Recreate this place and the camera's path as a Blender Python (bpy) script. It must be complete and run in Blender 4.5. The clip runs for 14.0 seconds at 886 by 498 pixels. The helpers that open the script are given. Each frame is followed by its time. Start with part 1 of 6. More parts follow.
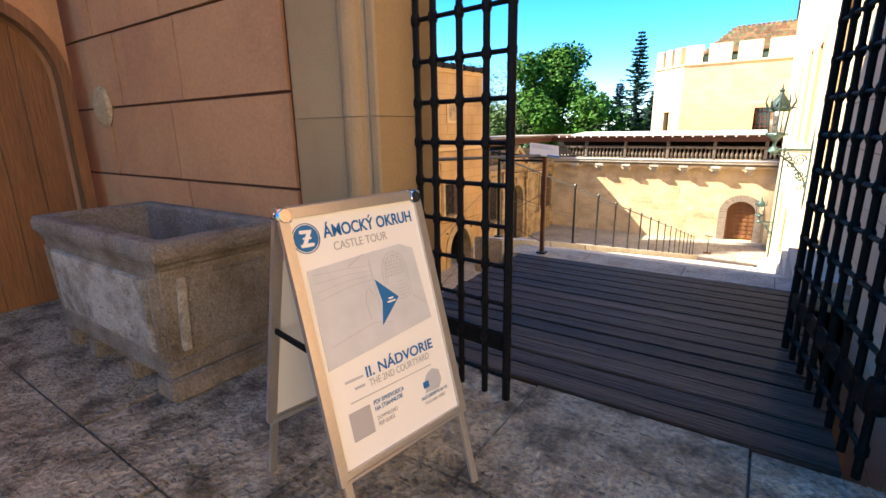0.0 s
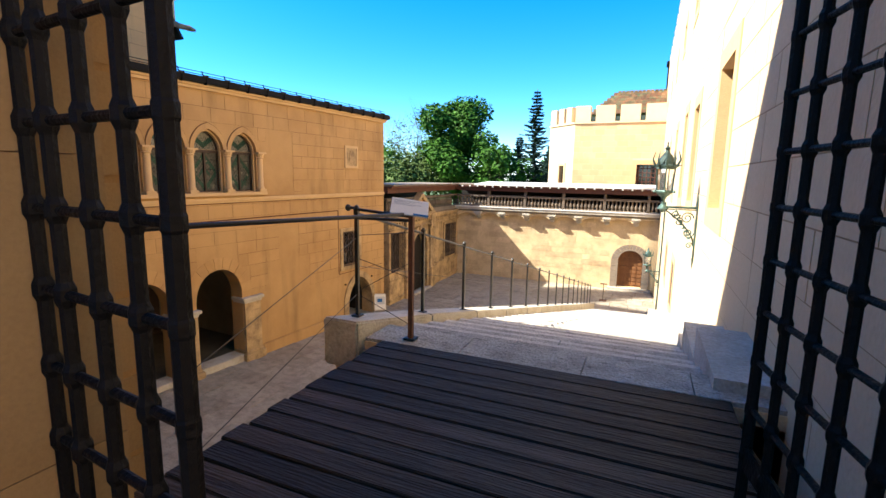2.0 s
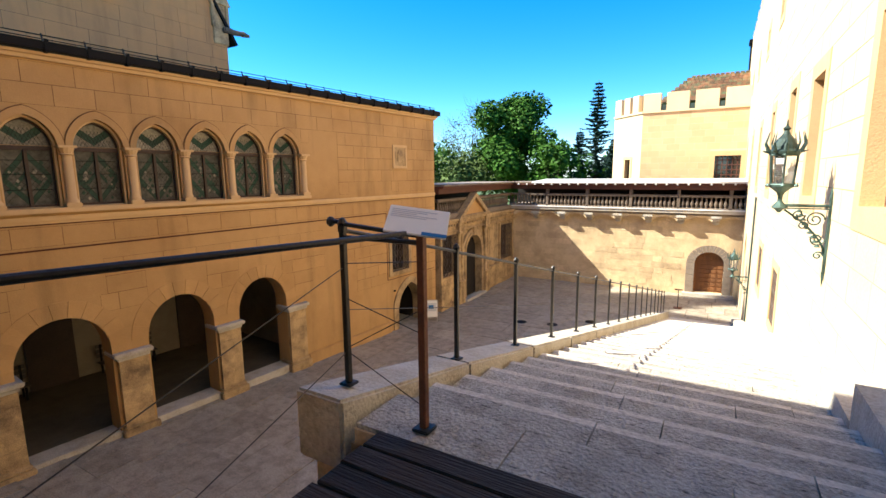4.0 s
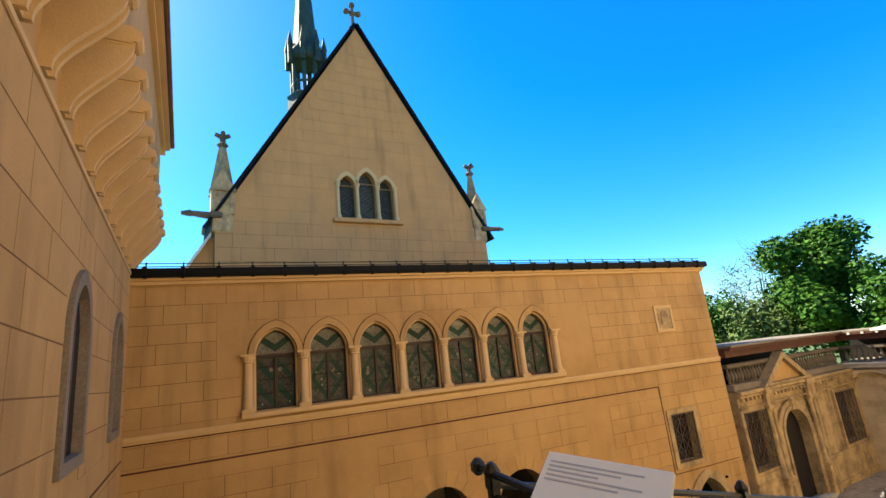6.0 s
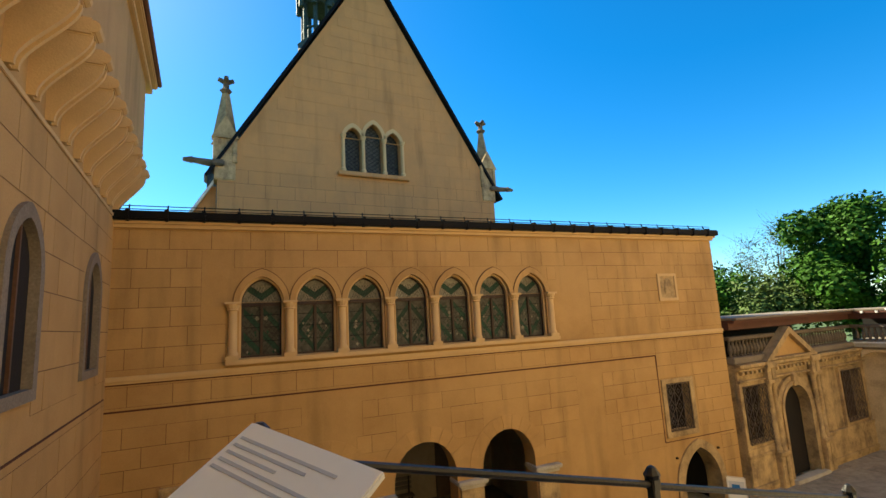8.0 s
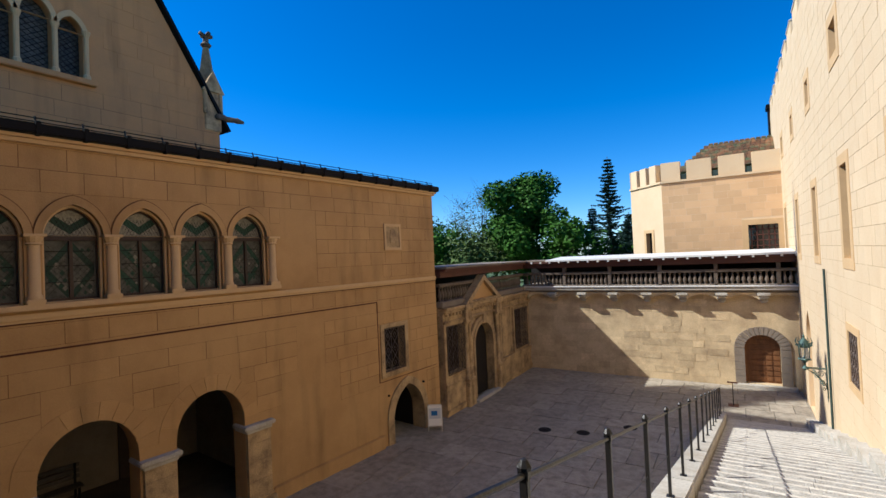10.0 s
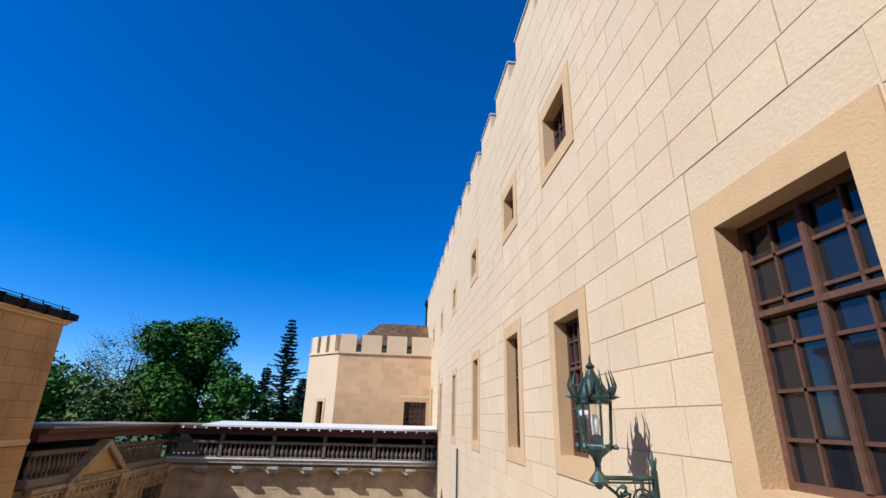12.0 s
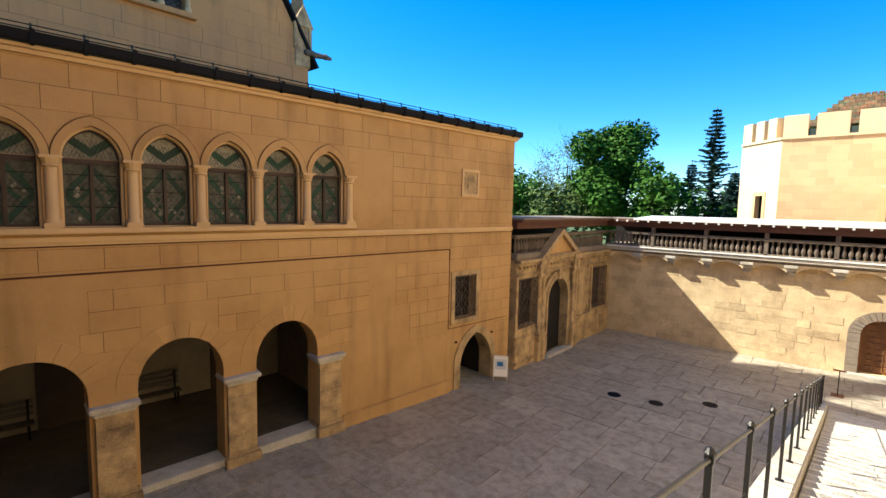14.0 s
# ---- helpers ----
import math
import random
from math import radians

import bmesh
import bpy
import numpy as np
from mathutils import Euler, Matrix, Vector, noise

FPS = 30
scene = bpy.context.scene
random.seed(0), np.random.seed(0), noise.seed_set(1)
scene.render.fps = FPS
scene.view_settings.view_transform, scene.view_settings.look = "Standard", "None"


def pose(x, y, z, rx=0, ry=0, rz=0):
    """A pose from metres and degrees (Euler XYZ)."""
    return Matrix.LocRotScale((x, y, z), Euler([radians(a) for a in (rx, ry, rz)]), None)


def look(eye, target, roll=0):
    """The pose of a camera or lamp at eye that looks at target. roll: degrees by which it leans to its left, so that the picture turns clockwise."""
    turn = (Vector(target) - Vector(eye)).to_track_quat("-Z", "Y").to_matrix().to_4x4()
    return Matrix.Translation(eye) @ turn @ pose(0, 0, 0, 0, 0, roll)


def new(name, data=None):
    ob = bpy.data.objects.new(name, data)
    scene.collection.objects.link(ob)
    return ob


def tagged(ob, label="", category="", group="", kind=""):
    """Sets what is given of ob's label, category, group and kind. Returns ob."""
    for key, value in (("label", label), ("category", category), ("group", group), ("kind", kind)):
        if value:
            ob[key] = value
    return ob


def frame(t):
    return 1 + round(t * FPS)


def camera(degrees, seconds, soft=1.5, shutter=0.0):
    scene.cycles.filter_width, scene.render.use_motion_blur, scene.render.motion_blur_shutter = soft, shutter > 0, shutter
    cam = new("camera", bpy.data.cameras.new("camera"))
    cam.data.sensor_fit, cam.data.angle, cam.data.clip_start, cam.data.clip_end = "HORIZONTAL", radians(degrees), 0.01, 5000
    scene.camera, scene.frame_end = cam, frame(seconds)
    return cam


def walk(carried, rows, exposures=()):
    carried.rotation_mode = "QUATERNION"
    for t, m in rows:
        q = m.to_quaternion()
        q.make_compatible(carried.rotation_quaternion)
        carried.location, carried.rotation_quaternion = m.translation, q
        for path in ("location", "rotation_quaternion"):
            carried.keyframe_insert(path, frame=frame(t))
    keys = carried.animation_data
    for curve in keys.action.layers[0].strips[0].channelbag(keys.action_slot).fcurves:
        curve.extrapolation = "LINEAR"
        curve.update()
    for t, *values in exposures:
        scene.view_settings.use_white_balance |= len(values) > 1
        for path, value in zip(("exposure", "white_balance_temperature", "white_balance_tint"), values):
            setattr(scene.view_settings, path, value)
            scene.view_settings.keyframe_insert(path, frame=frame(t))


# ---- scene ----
cam = camera(86.9, 14.0)
PATH = [
    (0, (-0.595, -0.378, 1.337), (-1.688, 1.222, 0.841), -1.0),
    (0.5, (-0.617, -0.08, 1.328), (-1.699, 1.516, 0.797), -0.7),
    (1, (-0.611, 0.246, 1.352), (-1.659, 1.884, 0.881), -1.2),
    (1.5, (-0.712, 0.622, 1.375), (-1.656, 2.346, 1.005), -0.2),
    (2, (-0.778, 0.98, 1.365), (-1.559, 2.795, 1.054), 1.0),
    (4.5, (-1.378, 2.758, 1.304), (-2.568, 4.339, 1.013), -1.8),
    (5, (-1.488, 3.054, 1.265), (-2.932, 4.426, 1.08), -3.0),
    (5.5, (-1.59, 3.214, 1.33), (-3.205, 4.387, 1.446), -4.2),
    (6, (-1.621, 3.461, 1.447), (-3.313, 4.423, 1.907), -6.0),
    (6.5, (-1.555, 3.608, 1.462), (-3.289, 4.377, 2.096), -5.7),
    (7, (-1.586, 3.765, 1.435), (-3.4, 4.441, 1.936), -3.1),
    (9.5, (-2.2, 5.09, 1.244), (-3.519, 6.594, 1.263), -2.6),
    (10, (-2.328, 5.339, 1.238), (-3.385, 7.036, 1.276), -2.5),
    (10.5, (-2.403, 5.52, 1.18), (-3.164, 7.368, 1.267), -1.9),
    (11, (-2.444, 5.715, 1.246), (-2.85, 7.66, 1.474), 0.3),
    (11.5, (-2.533, 5.719, 1.316), (-2.59, 7.648, 1.84), 1.4),
    (12, (-2.57, 5.709, 1.354), (-2.382, 7.578, 2.039), 1.6),
    (12.5, (-2.605, 5.777, 1.299), (-2.449, 7.692, 1.853), 0.9),
    (13, (-2.622, 5.806, 1.266), (-2.862, 7.769, 1.567), 1.4),
    (13.5, (-2.615, 5.86, 1.248), (-3.388, 7.704, 1.269), 1.4),
    (14, (-2.6, 5.84, 1.27), (-3.92, 7.333, 1.086), 1.3),
]
walk(cam, [(t, look(eye, target, roll)) for t, eye, target, roll in PATH],
     exposures=[(0, 2.2, 6750, 7), (1.0, 2.05, 6700, 7), (2, 1.8, 6450, 6), (4.5, 1.65, 6500, 6), (5, 2.2, 6600, 4), (5.5, 2.0, 6700, 3), (6.5, 1.55, 7900, -3), (7, 1.45, 8000, -4), (9.5, 1.15, 6700, -2), (10, 0.5, 5750, 7),
                (11, 0.3, 5500, 12), (12, 0.25, 5450, 13), (13, 0.35, 5550, 12), (13.5, 0.6, 6100, 8), (14, 1.45, 6500, 3)])

# ---- light ----
SUN_FROM = Vector((-0.98, -0.48, 1.0)).normalized()
world = bpy.data.worlds.new("sky")
scene.world = world
world.use_nodes = True
wn = world.node_tree
sky = wn.nodes.new("ShaderNodeTexSky")
sky.sky_type = "NISHITA"
sky.sun_disc = False
sky.sun_elevation = math.asin(SUN_FROM.z)
sky.sun_rotation = math.atan2(SUN_FROM.x, SUN_FROM.y)
sky.air_density, sky.dust_density, sky.ozone_density = 1.0, 0.7, 6.0
sky.altitude = 1500
vivid = wn.nodes.new("ShaderNodeHueSaturation")
vivid.inputs["Saturation"].default_value = 1.32
vivid.inputs["Hue"].default_value = 0.503
wn.links.new(sky.outputs[0], vivid.inputs["Color"])
wn.links.new(vivid.outputs[0], wn.nodes["Background"].inputs[0])
wn.nodes["Background"].inputs[1].default_value = 0.12
sun = new("sun", bpy.data.lights.new("sun", "SUN"))
sun.data.energy, sun.data.angle, sun.data.color = 5.0, radians(0.53), (1.0, 0.93, 0.82)
sun.matrix_world = look(SUN_FROM * 60, (0, 0, 0))


# ---- materials ----
def material(name, base, rough=0.8, metal=0.0, spots=0.25, grain=60.0, bump=0.25, scale=1.2, tint=None, rand=0.0, stretch=(1, 1, 1), spec=0.4, island=False, pits=0.0, streaks=0.0, speck=1.0):
    """A surface with stains at a large scale, grain at a small one and some relief, laid out in metres of the world."""
    m = bpy.data.materials.new(name)
    m.use_nodes = True
    nt = m.node_tree
    n, link = nt.nodes, nt.links.new
    b = n["Principled BSDF"]
    geo = n.new("ShaderNodeNewGeometry")
    mp = n.new("ShaderNodeMapping")
    mp.inputs["Scale"].default_value = stretch
    link(geo.outputs["Position"], mp.inputs["Vector"])
    big, fine = n.new("ShaderNodeTexNoise"), n.new("ShaderNodeTexNoise")
    big.inputs["Scale"].default_value, big.inputs["Detail"].default_value, big.inputs["Roughness"].default_value = scale, 6, 0.65
    fine.inputs["Scale"].default_value, fine.inputs["Detail"].default_value = grain, 4
    link(mp.outputs[0], big.inputs["Vector"])
    link(mp.outputs[0], fine.inputs["Vector"])
    other = tint or tuple(c * 0.55 for c in base)
    ramp = n.new("ShaderNodeMapRange")
    ramp.inputs[1].default_value, ramp.inputs[2].default_value, ramp.inputs[4].default_value = 0.42, 0.72, spots * 2
    link(big.outputs[0], ramp.inputs[0])
    mix = n.new("ShaderNodeMix")
    mix.data_type = "RGBA"
    mix.inputs[6].default_value, mix.inputs[7].default_value = (*base, 1), (*other, 1)
    link(ramp.outputs[0], mix.inputs[0])
    hsv = n.new("ShaderNodeHueSaturation")
    val = n.new("ShaderNodeMapRange")
    val.inputs[1].default_value, val.inputs[2].default_value = 0.3, 0.7
    val.inputs[3].default_value, val.inputs[4].default_value = 1 - spots * 0.5 * speck, 1 + spots * 0.4 * speck
    link(fine.outputs[0], val.inputs[0])
    last = val.outputs[0]
    if rand:
        info = n.new("ShaderNodeObjectInfo")
        r = n.new("ShaderNodeMapRange")
        r.inputs[3].default_value, r.inputs[4].default_value = 1 - rand, 1 + rand
        link(geo.outputs["Random Per Island"] if island else info.outputs["Random"], r.inputs[0])
        mul = n.new("ShaderNodeMath")
        mul.operation = "MULTIPLY"
        link(last, mul.inputs[0])
        link(r.outputs[0], mul.inputs[1])
        last = mul.outputs[0]
    if pits:
        hole = n.new("ShaderNodeTexNoise")
        hole.inputs["Scale"].default_value, hole.inputs["Detail"].default_value, hole.inputs["Roughness"].default_value = 16, 5, 0.75
        flat = n.new("ShaderNodeMapping")
        flat.inputs["Scale"].default_value = (0.8, 2.6, 1)
        link(geo.outputs["Position"], flat.inputs["Vector"])
        link(flat.outputs[0], hole.inputs["Vector"])
        cut = n.new("ShaderNodeMapRange")
        cut.inputs[1].default_value, cut.inputs[2].default_value = 0.57, 0.64
        cut.inputs[3].default_value, cut.inputs[4].default_value = 1, 1 - pits
        link(hole.outputs[0], cut.inputs[0])
        pit = n.new("ShaderNodeMath")
        pit.operation = "MULTIPLY"
        link(last, pit.inputs[0])
        link(cut.outputs[0], pit.inputs[1])
        last = pit.outputs[0]
    if streaks:
        run = n.new("ShaderNodeTexNoise")
        run.inputs["Scale"].default_value, run.inputs["Detail"].default_value = 1.0, 5
        tall = n.new("ShaderNodeMapping")
        tall.inputs["Scale"].default_value = (1.6, 1.6, 0.22)
        link(geo.outputs["Position"], tall.inputs["Vector"])
        link(tall.outputs[0], run.inputs["Vector"])
        wet = n.new("ShaderNodeMapRange")
        wet.inputs[1].default_value, wet.inputs[2].default_value = 0.52, 0.75
        wet.inputs[3].default_value, wet.inputs[4].default_value = 1, 1 - streaks
        link(run.outputs[0], wet.inputs[0])
        drip = n.new("ShaderNodeMath")
        drip.operation = "MULTIPLY"
        link(last, drip.inputs[0])
        link(wet.outputs[0], drip.inputs[1])
        last = drip.outputs[0]
    link(last, hsv.inputs["Value"])
    link(mix.outputs[2], hsv.inputs["Color"])
    link(hsv.outputs[0], b.inputs["Base Color"])
    b.inputs["Roughness"].default_value, b.inputs["Metallic"].default_value = rough, metal
    b.inputs["Specular IOR Level"].default_value = spec
    if bump:
        add = n.new("ShaderNodeMath")
        add.operation = "ADD"
        link(big.outputs[0], add.inputs[0])
        link(fine.outputs[0], add.inputs[1])
        bp = n.new("ShaderNodeBump")
        bp.inputs["Strength"].default_value, bp.inputs["Distance"].default_value = bump, 0.02
        link(add.outputs[0], bp.inputs["Height"])
        link(bp.outputs[0], b.inputs["Normal"])
    return m


OCHRE = material("ochre_plaster", speck=0.4, base=(0.49, 0.295, 0.12), rough=0.9, spots=0.3, grain=35, bump=0.22, scale=0.45, tint=(0.33, 0.175, 0.062), rand=0.055, streaks=0.3)
OCHRE_JOINT = material("joint_plaster", (0.17, 0.085, 0.035), 0.95, spots=0.2, grain=40)
PALE = material("pale_plaster", speck=0.4, base=(0.66, 0.505, 0.315), rough=0.9, spots=0.26, grain=28, bump=0.3, scale=0.7, tint=(0.6, 0.42, 0.24), rand=0.04)
PALE_JOINT = material("pale_joint", (0.36, 0.235, 0.12), 0.95, spots=0.2)
TRIM = material("ochre_stone_trim", speck=0.4, base=(0.6, 0.4, 0.2), rough=0.85, spots=0.2, grain=45, tint=(0.42, 0.27, 0.13))
SAND = material("sandstone", (0.5, 0.345, 0.175), 0.9, streaks=0.5, spots=0.6, grain=50, bump=0.5, scale=1.6, tint=(0.2, 0.135, 0.075), rand=0.1)
TOWER = material("tower_block_plaster", speck=0.4, base=(0.62, 0.41, 0.22), rough=0.9, spots=0.22, grain=30, bump=0.2, scale=0.8, tint=(0.52, 0.31, 0.15), rand=0.1)
TOWER_JOINT = material("tower_joint", (0.72, 0.56, 0.38), 0.9)
GABLE = material("gable_plaster", speck=0.4, base=(0.55, 0.275, 0.105), rough=0.92, spots=0.25, grain=30, scale=0.5, tint=(0.34, 0.2, 0.095), rand=0.03, streaks=0.25)
GABLE_JOINT = material("gable_joint", (0.21, 0.12, 0.055), 0.95)
WALLSTONE = material("old_wall_stone", (0.6, 0.455, 0.265), 0.92, spots=0.4, grain=25, bump=0.7, scale=1.0, tint=(0.33, 0.23, 0.13), rand=0.16)
RED_OCHRE = material("red_ochre_plaster", speck=0.4, base=(0.5, 0.25, 0.11), rough=0.9, streaks=0.35, spots=0.4, grain=40, scale=1.4, tint=(0.36, 0.16, 0.08), rand=0.07)
JAMB = material("smooth_jamb_sandstone", speck=0.4, base=(0.37, 0.245, 0.12), rough=0.9, spots=0.35, grain=90, bump=0.1, scale=1.3, tint=(0.27, 0.155, 0.065), rand=0.05)
RED_JOINT = material("dark_red_joint", (0.1, 0.035, 0.02), 0.95)
PAVE = material("grey_paving_stone", (0.37, 0.32, 0.25), 0.6, spots=0.38, grain=30, bump=0.9, scale=3.5, tint=(0.16, 0.135, 0.1), rand=0.13, pits=0.45)
FLOORSTONE = material("rough_floor_stone", (0.45, 0.365, 0.245), 0.85, spots=0.7, grain=40, bump=2.2, scale=4.5, tint=(0.13, 0.098, 0.06), rand=0.25, pits=0.72)
PAVE_JOINT = material("paving_joint", (0.12, 0.1, 0.08), 0.95)
STEP = material("stair_stone", (0.43, 0.4, 0.345), 0.85, spots=0.5, grain=45, bump=1.2, scale=4.0, tint=(0.25, 0.225, 0.185), rand=0.1, pits=0.75)
NOSING = material("worn_step_edge", (0.62, 0.56, 0.47), 0.8, spots=0.35, grain=30, bump=0.8, scale=5.0, tint=(0.42, 0.37, 0.3), rand=0.1, pits=0.3)
KERB = material("kerb_limestone", (0.5, 0.46, 0.39), 0.85, spots=0.35, grain=40, bump=0.6, scale=2.0, tint=(0.3, 0.24, 0.16), rand=0.06, pits=0.25)
PLANK = material("dark_weathered_oak", (0.034, 0.021, 0.014), 0.62, spots=0.5, grain=22, bump=1.2, scale=2.5, tint=(0.085, 0.058, 0.042), rand=0.45, stretch=(0.22, 4, 4), spec=0.22)
IRON = material("black_iron", (0.007, 0.006, 0.006), 0.55, metal=0.0, spots=0.3, grain=60, bump=0.3, spec=0.12)
GRILLE = material("brown_grille_iron", (0.1, 0.065, 0.045), 0.6, spots=0.4, grain=40)
WINWOOD = material("brown_window_wood", (0.12, 0.058, 0.034), 0.6, spots=0.35, grain=20, tint=(0.06, 0.03, 0.018), rand=0.12)
RAILIRON = material("black_painted_rail", (0.025, 0.022, 0.02), 0.4, metal=0.3, spots=0.3, grain=60, bump=0.15)
RUST = material("brown_rusted_iron", (0.16, 0.06, 0.03), 0.65, metal=0.2, spots=0.4, grain=40)
VERDI = material("green_black_metal", (0.03, 0.05, 0.043), 0.5, metal=0.5, spots=0.5, grain=50, tint=(0.12, 0.2, 0.17))
COPPER = material("dark_green_copper", (0.03, 0.045, 0.04), 0.6, metal=0.0, spots=0.4, tint=(0.06, 0.1, 0.085), rand=0.08, spec=0.2)
TUBSTONE = material("grey_tub_stone", (0.26, 0.215, 0.165), 0.9, spots=0.6, grain=70, bump=0.8, scale=3.5, tint=(0.15, 0.11, 0.07), pits=0.3)
TUBPALE = material("whitewashed_tub_stone", (0.44, 0.39, 0.32), 0.9, spots=0.55, grain=70, bump=0.6, scale=6, tint=(0.17, 0.135, 0.095), pits=0.5, streaks=0.5)
WOOD = material("brown_door_wood", (0.2, 0.085, 0.03), 0.6, spots=0.4, grain=20, bump=0.4, tint=(0.1, 0.04, 0.015), rand=0.12, stretch=(3, 3, 0.3))
GREYWOOD = material("grey_bench_wood", (0.13, 0.11, 0.09), 0.8, spots=0.4, grain=20)
DARKWOOD = material("dark_wood", (0.06, 0.035, 0.022), 0.65, spots=0.35, grain=20, tint=(0.03, 0.018, 0.012), rand=0.12)
REDWOOD = material("red_brown_beam", (0.1, 0.035, 0.022), 0.65, spots=0.3, grain=20, rand=0.1)
GREYSTONE = material("grey_baluster_stone", (0.23, 0.185, 0.14), 0.9, spots=0.4, grain=30, tint=(0.16, 0.12, 0.09))
# darker copy of GREYSTONE with the gallery's shade put into its colour
BALUSTER = material("shaded_baluster_stone", (0.15, 0.115, 0.085), 0.9, spots=0.45, grain=30, tint=(0.07, 0.052, 0.04), rand=0.15)
DARKSTONE = material("dark_weathered_stone", (0.15, 0.115, 0.08), 0.9, spots=0.5, grain=30, bump=0.6, tint=(0.06, 0.045, 0.035))
COPING = material("white_sheet_coping", (0.72, 0.7, 0.66), 0.5, metal=0.0, spots=0.2, grain=20, tint=(0.5, 0.47, 0.43))
ALU = material("brushed_aluminium", (0.62, 0.57, 0.5), 0.35, metal=0.8, spots=0.1, grain=80, bump=0.05)
CHROME = material("chrome", (0.75, 0.75, 0.75), 0.12, metal=1.0, spots=0.02, bump=0)
PAPER = material("white_paper", (0.82, 0.78, 0.7), 0.45, spots=0.02, bump=0)
PAPER_GREY = material("printed_grey", (0.56, 0.56, 0.55), 0.45, spots=0.12, grain=12, bump=0, scale=5, tint=(0.68, 0.67, 0.64))
INK = material("blue_ink", (0.01, 0.13, 0.33), 0.5, spots=0.05, bump=0)
INK_GREY = material("grey_ink", (0.42, 0.4, 0.38), 0.5, spots=0.05, bump=0)
INK_LIGHT = material("light_line_ink", (0.47, 0.47, 0.47), 0.5, spots=0.05, bump=0)
# near-black base puts the shade of unlit interiors into the colour
DARK = material("painted_dark_interior", (0.012, 0.009, 0.007), 0.9, spots=0.3)
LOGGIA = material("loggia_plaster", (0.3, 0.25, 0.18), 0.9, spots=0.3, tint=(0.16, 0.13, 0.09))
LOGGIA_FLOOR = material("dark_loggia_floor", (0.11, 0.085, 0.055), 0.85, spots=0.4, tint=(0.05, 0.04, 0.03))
BARK = material("bark", (0.1, 0.075, 0.05), 0.9, spots=0.4, grain=20, bump=0.6)
LEAF = material("green_leaf", (0.05, 0.125, 0.016), 0.6, spots=0.3, grain=3, bump=0, scale=0.3, tint=(0.028, 0.075, 0.01), rand=0.4, island=True, spec=0.08)
LEAF_PALE = material("young_leaf", (0.09, 0.135, 0.035), 0.6, spots=0.3, grain=3, bump=0, scale=0.3, tint=(0.1, 0.13, 0.05), rand=0.3, island=True, spec=0.08)
NEEDLE = material("spruce_needle", (0.03, 0.06, 0.045), 0.6, spots=0.3, grain=3, bump=0, scale=0.3, rand=0.3, island=True, spec=0.08)
GRASS = material("grass_ground", (0.08, 0.12, 0.03), 0.9, spots=0.4, grain=2, scale=0.1)
TILE = material("glazed_roof_tile", (0.17, 0.08, 0.035), 0.35, spots=0.5, grain=2.5, scale=2.2, tint=(0.06, 0.11, 0.05), rand=0.3)


def glass(name, tint, alpha=0.0, rough=0.04):
    m = bpy.data.materials.new(name)
    m.use_nodes = True
    b = m.node_tree.nodes["Principled BSDF"]
    b.inputs["Base Color"].default_value = (*tint, 1)
    b.inputs["Roughness"].default_value, b.inputs["Specular IOR Level"].default_value = rough, 0.8
    b.inputs["Transmission Weight"].default_value = alpha
    return m


PANE = glass("dark_window_glass", (0.012, 0.014, 0.018))
QUARRY = material("pale_quarry_glass", (0.24, 0.22, 0.165), 0.4, spots=0.5, grain=30, bump=0.3, scale=14, tint=(0.1, 0.09, 0.07), rand=0.2, spec=0.3)
LEADED = material("leaded_glass", (0.085, 0.082, 0.066), 0.4, spots=0.5, grain=14, bump=0.25, scale=5, tint=(0.03, 0.028, 0.022), rand=0.25, spec=0.2)
LEADED_GREEN = material("green_leaded_glass", (0.016, 0.052, 0.034), 0.4, spots=0.4, grain=10, bump=0.25, rand=0.25, spec=0.2)
LANTERN_GLASS = glass("clear_lantern_glass", (0.95, 0.95, 0.92), 0.95, 0.02)
BULB = glass("milky_bulb", (0.85, 0.85, 0.82), 0.3, 0.2)


JOINTS = {TOWER.name: TOWER_JOINT, OCHRE.name: OCHRE_JOINT, PALE.name: PALE_JOINT, GABLE.name: GABLE_JOINT, RED_OCHRE.name: RED_JOINT}


# ---- mesh tools ----
def link_mesh(name, bm, mat, parent=None, label="", smooth=False):
    bmesh.ops.recalc_face_normals(bm, faces=bm.faces)
    me = bpy.data.meshes.new(name)
    bm.to_mesh(me)
    bm.free()
    me.materials.append(mat)
    if smooth:
        for p in me.polygons:
            p.use_smooth = True
        me.set_sharp_from_angle(angle=radians(40))
    ob = new(name, me)
    if parent:
        ob.parent = parent
    if label:
        ob["label"] = label
    return ob


def part(name, bm, mat, parent, label="", smooth=False):
    return link_mesh(name, bm, mat, parent, label, smooth)


def thing(name, m, label, category, group="", kind=""):
    ob = new(name)
    ob.matrix_world = m
    return tagged(ob, label, category, group, kind)


def box(lo, hi, bevel=0.0, bm=None):
    out = bm or bmesh.new()
    vs = [out.verts.new((x, y, z)) for x in (lo[0], hi[0]) for y in (lo[1], hi[1]) for z in (lo[2], hi[2])]
    fs = [(0, 1, 3, 2), (4, 6, 7, 5), (0, 4, 5, 1), (2, 3, 7, 6), (0, 2, 6, 4), (1, 5, 7, 3)]
    made = [out.faces.new([vs[i] for i in f]) for f in fs]
    if bevel:
        bmesh.ops.recalc_face_normals(out, faces=made)
        bmesh.ops.bevel(out, geom=list({e for f in made for e in f.edges}), offset=bevel, segments=2, affect="EDGES")
    return out


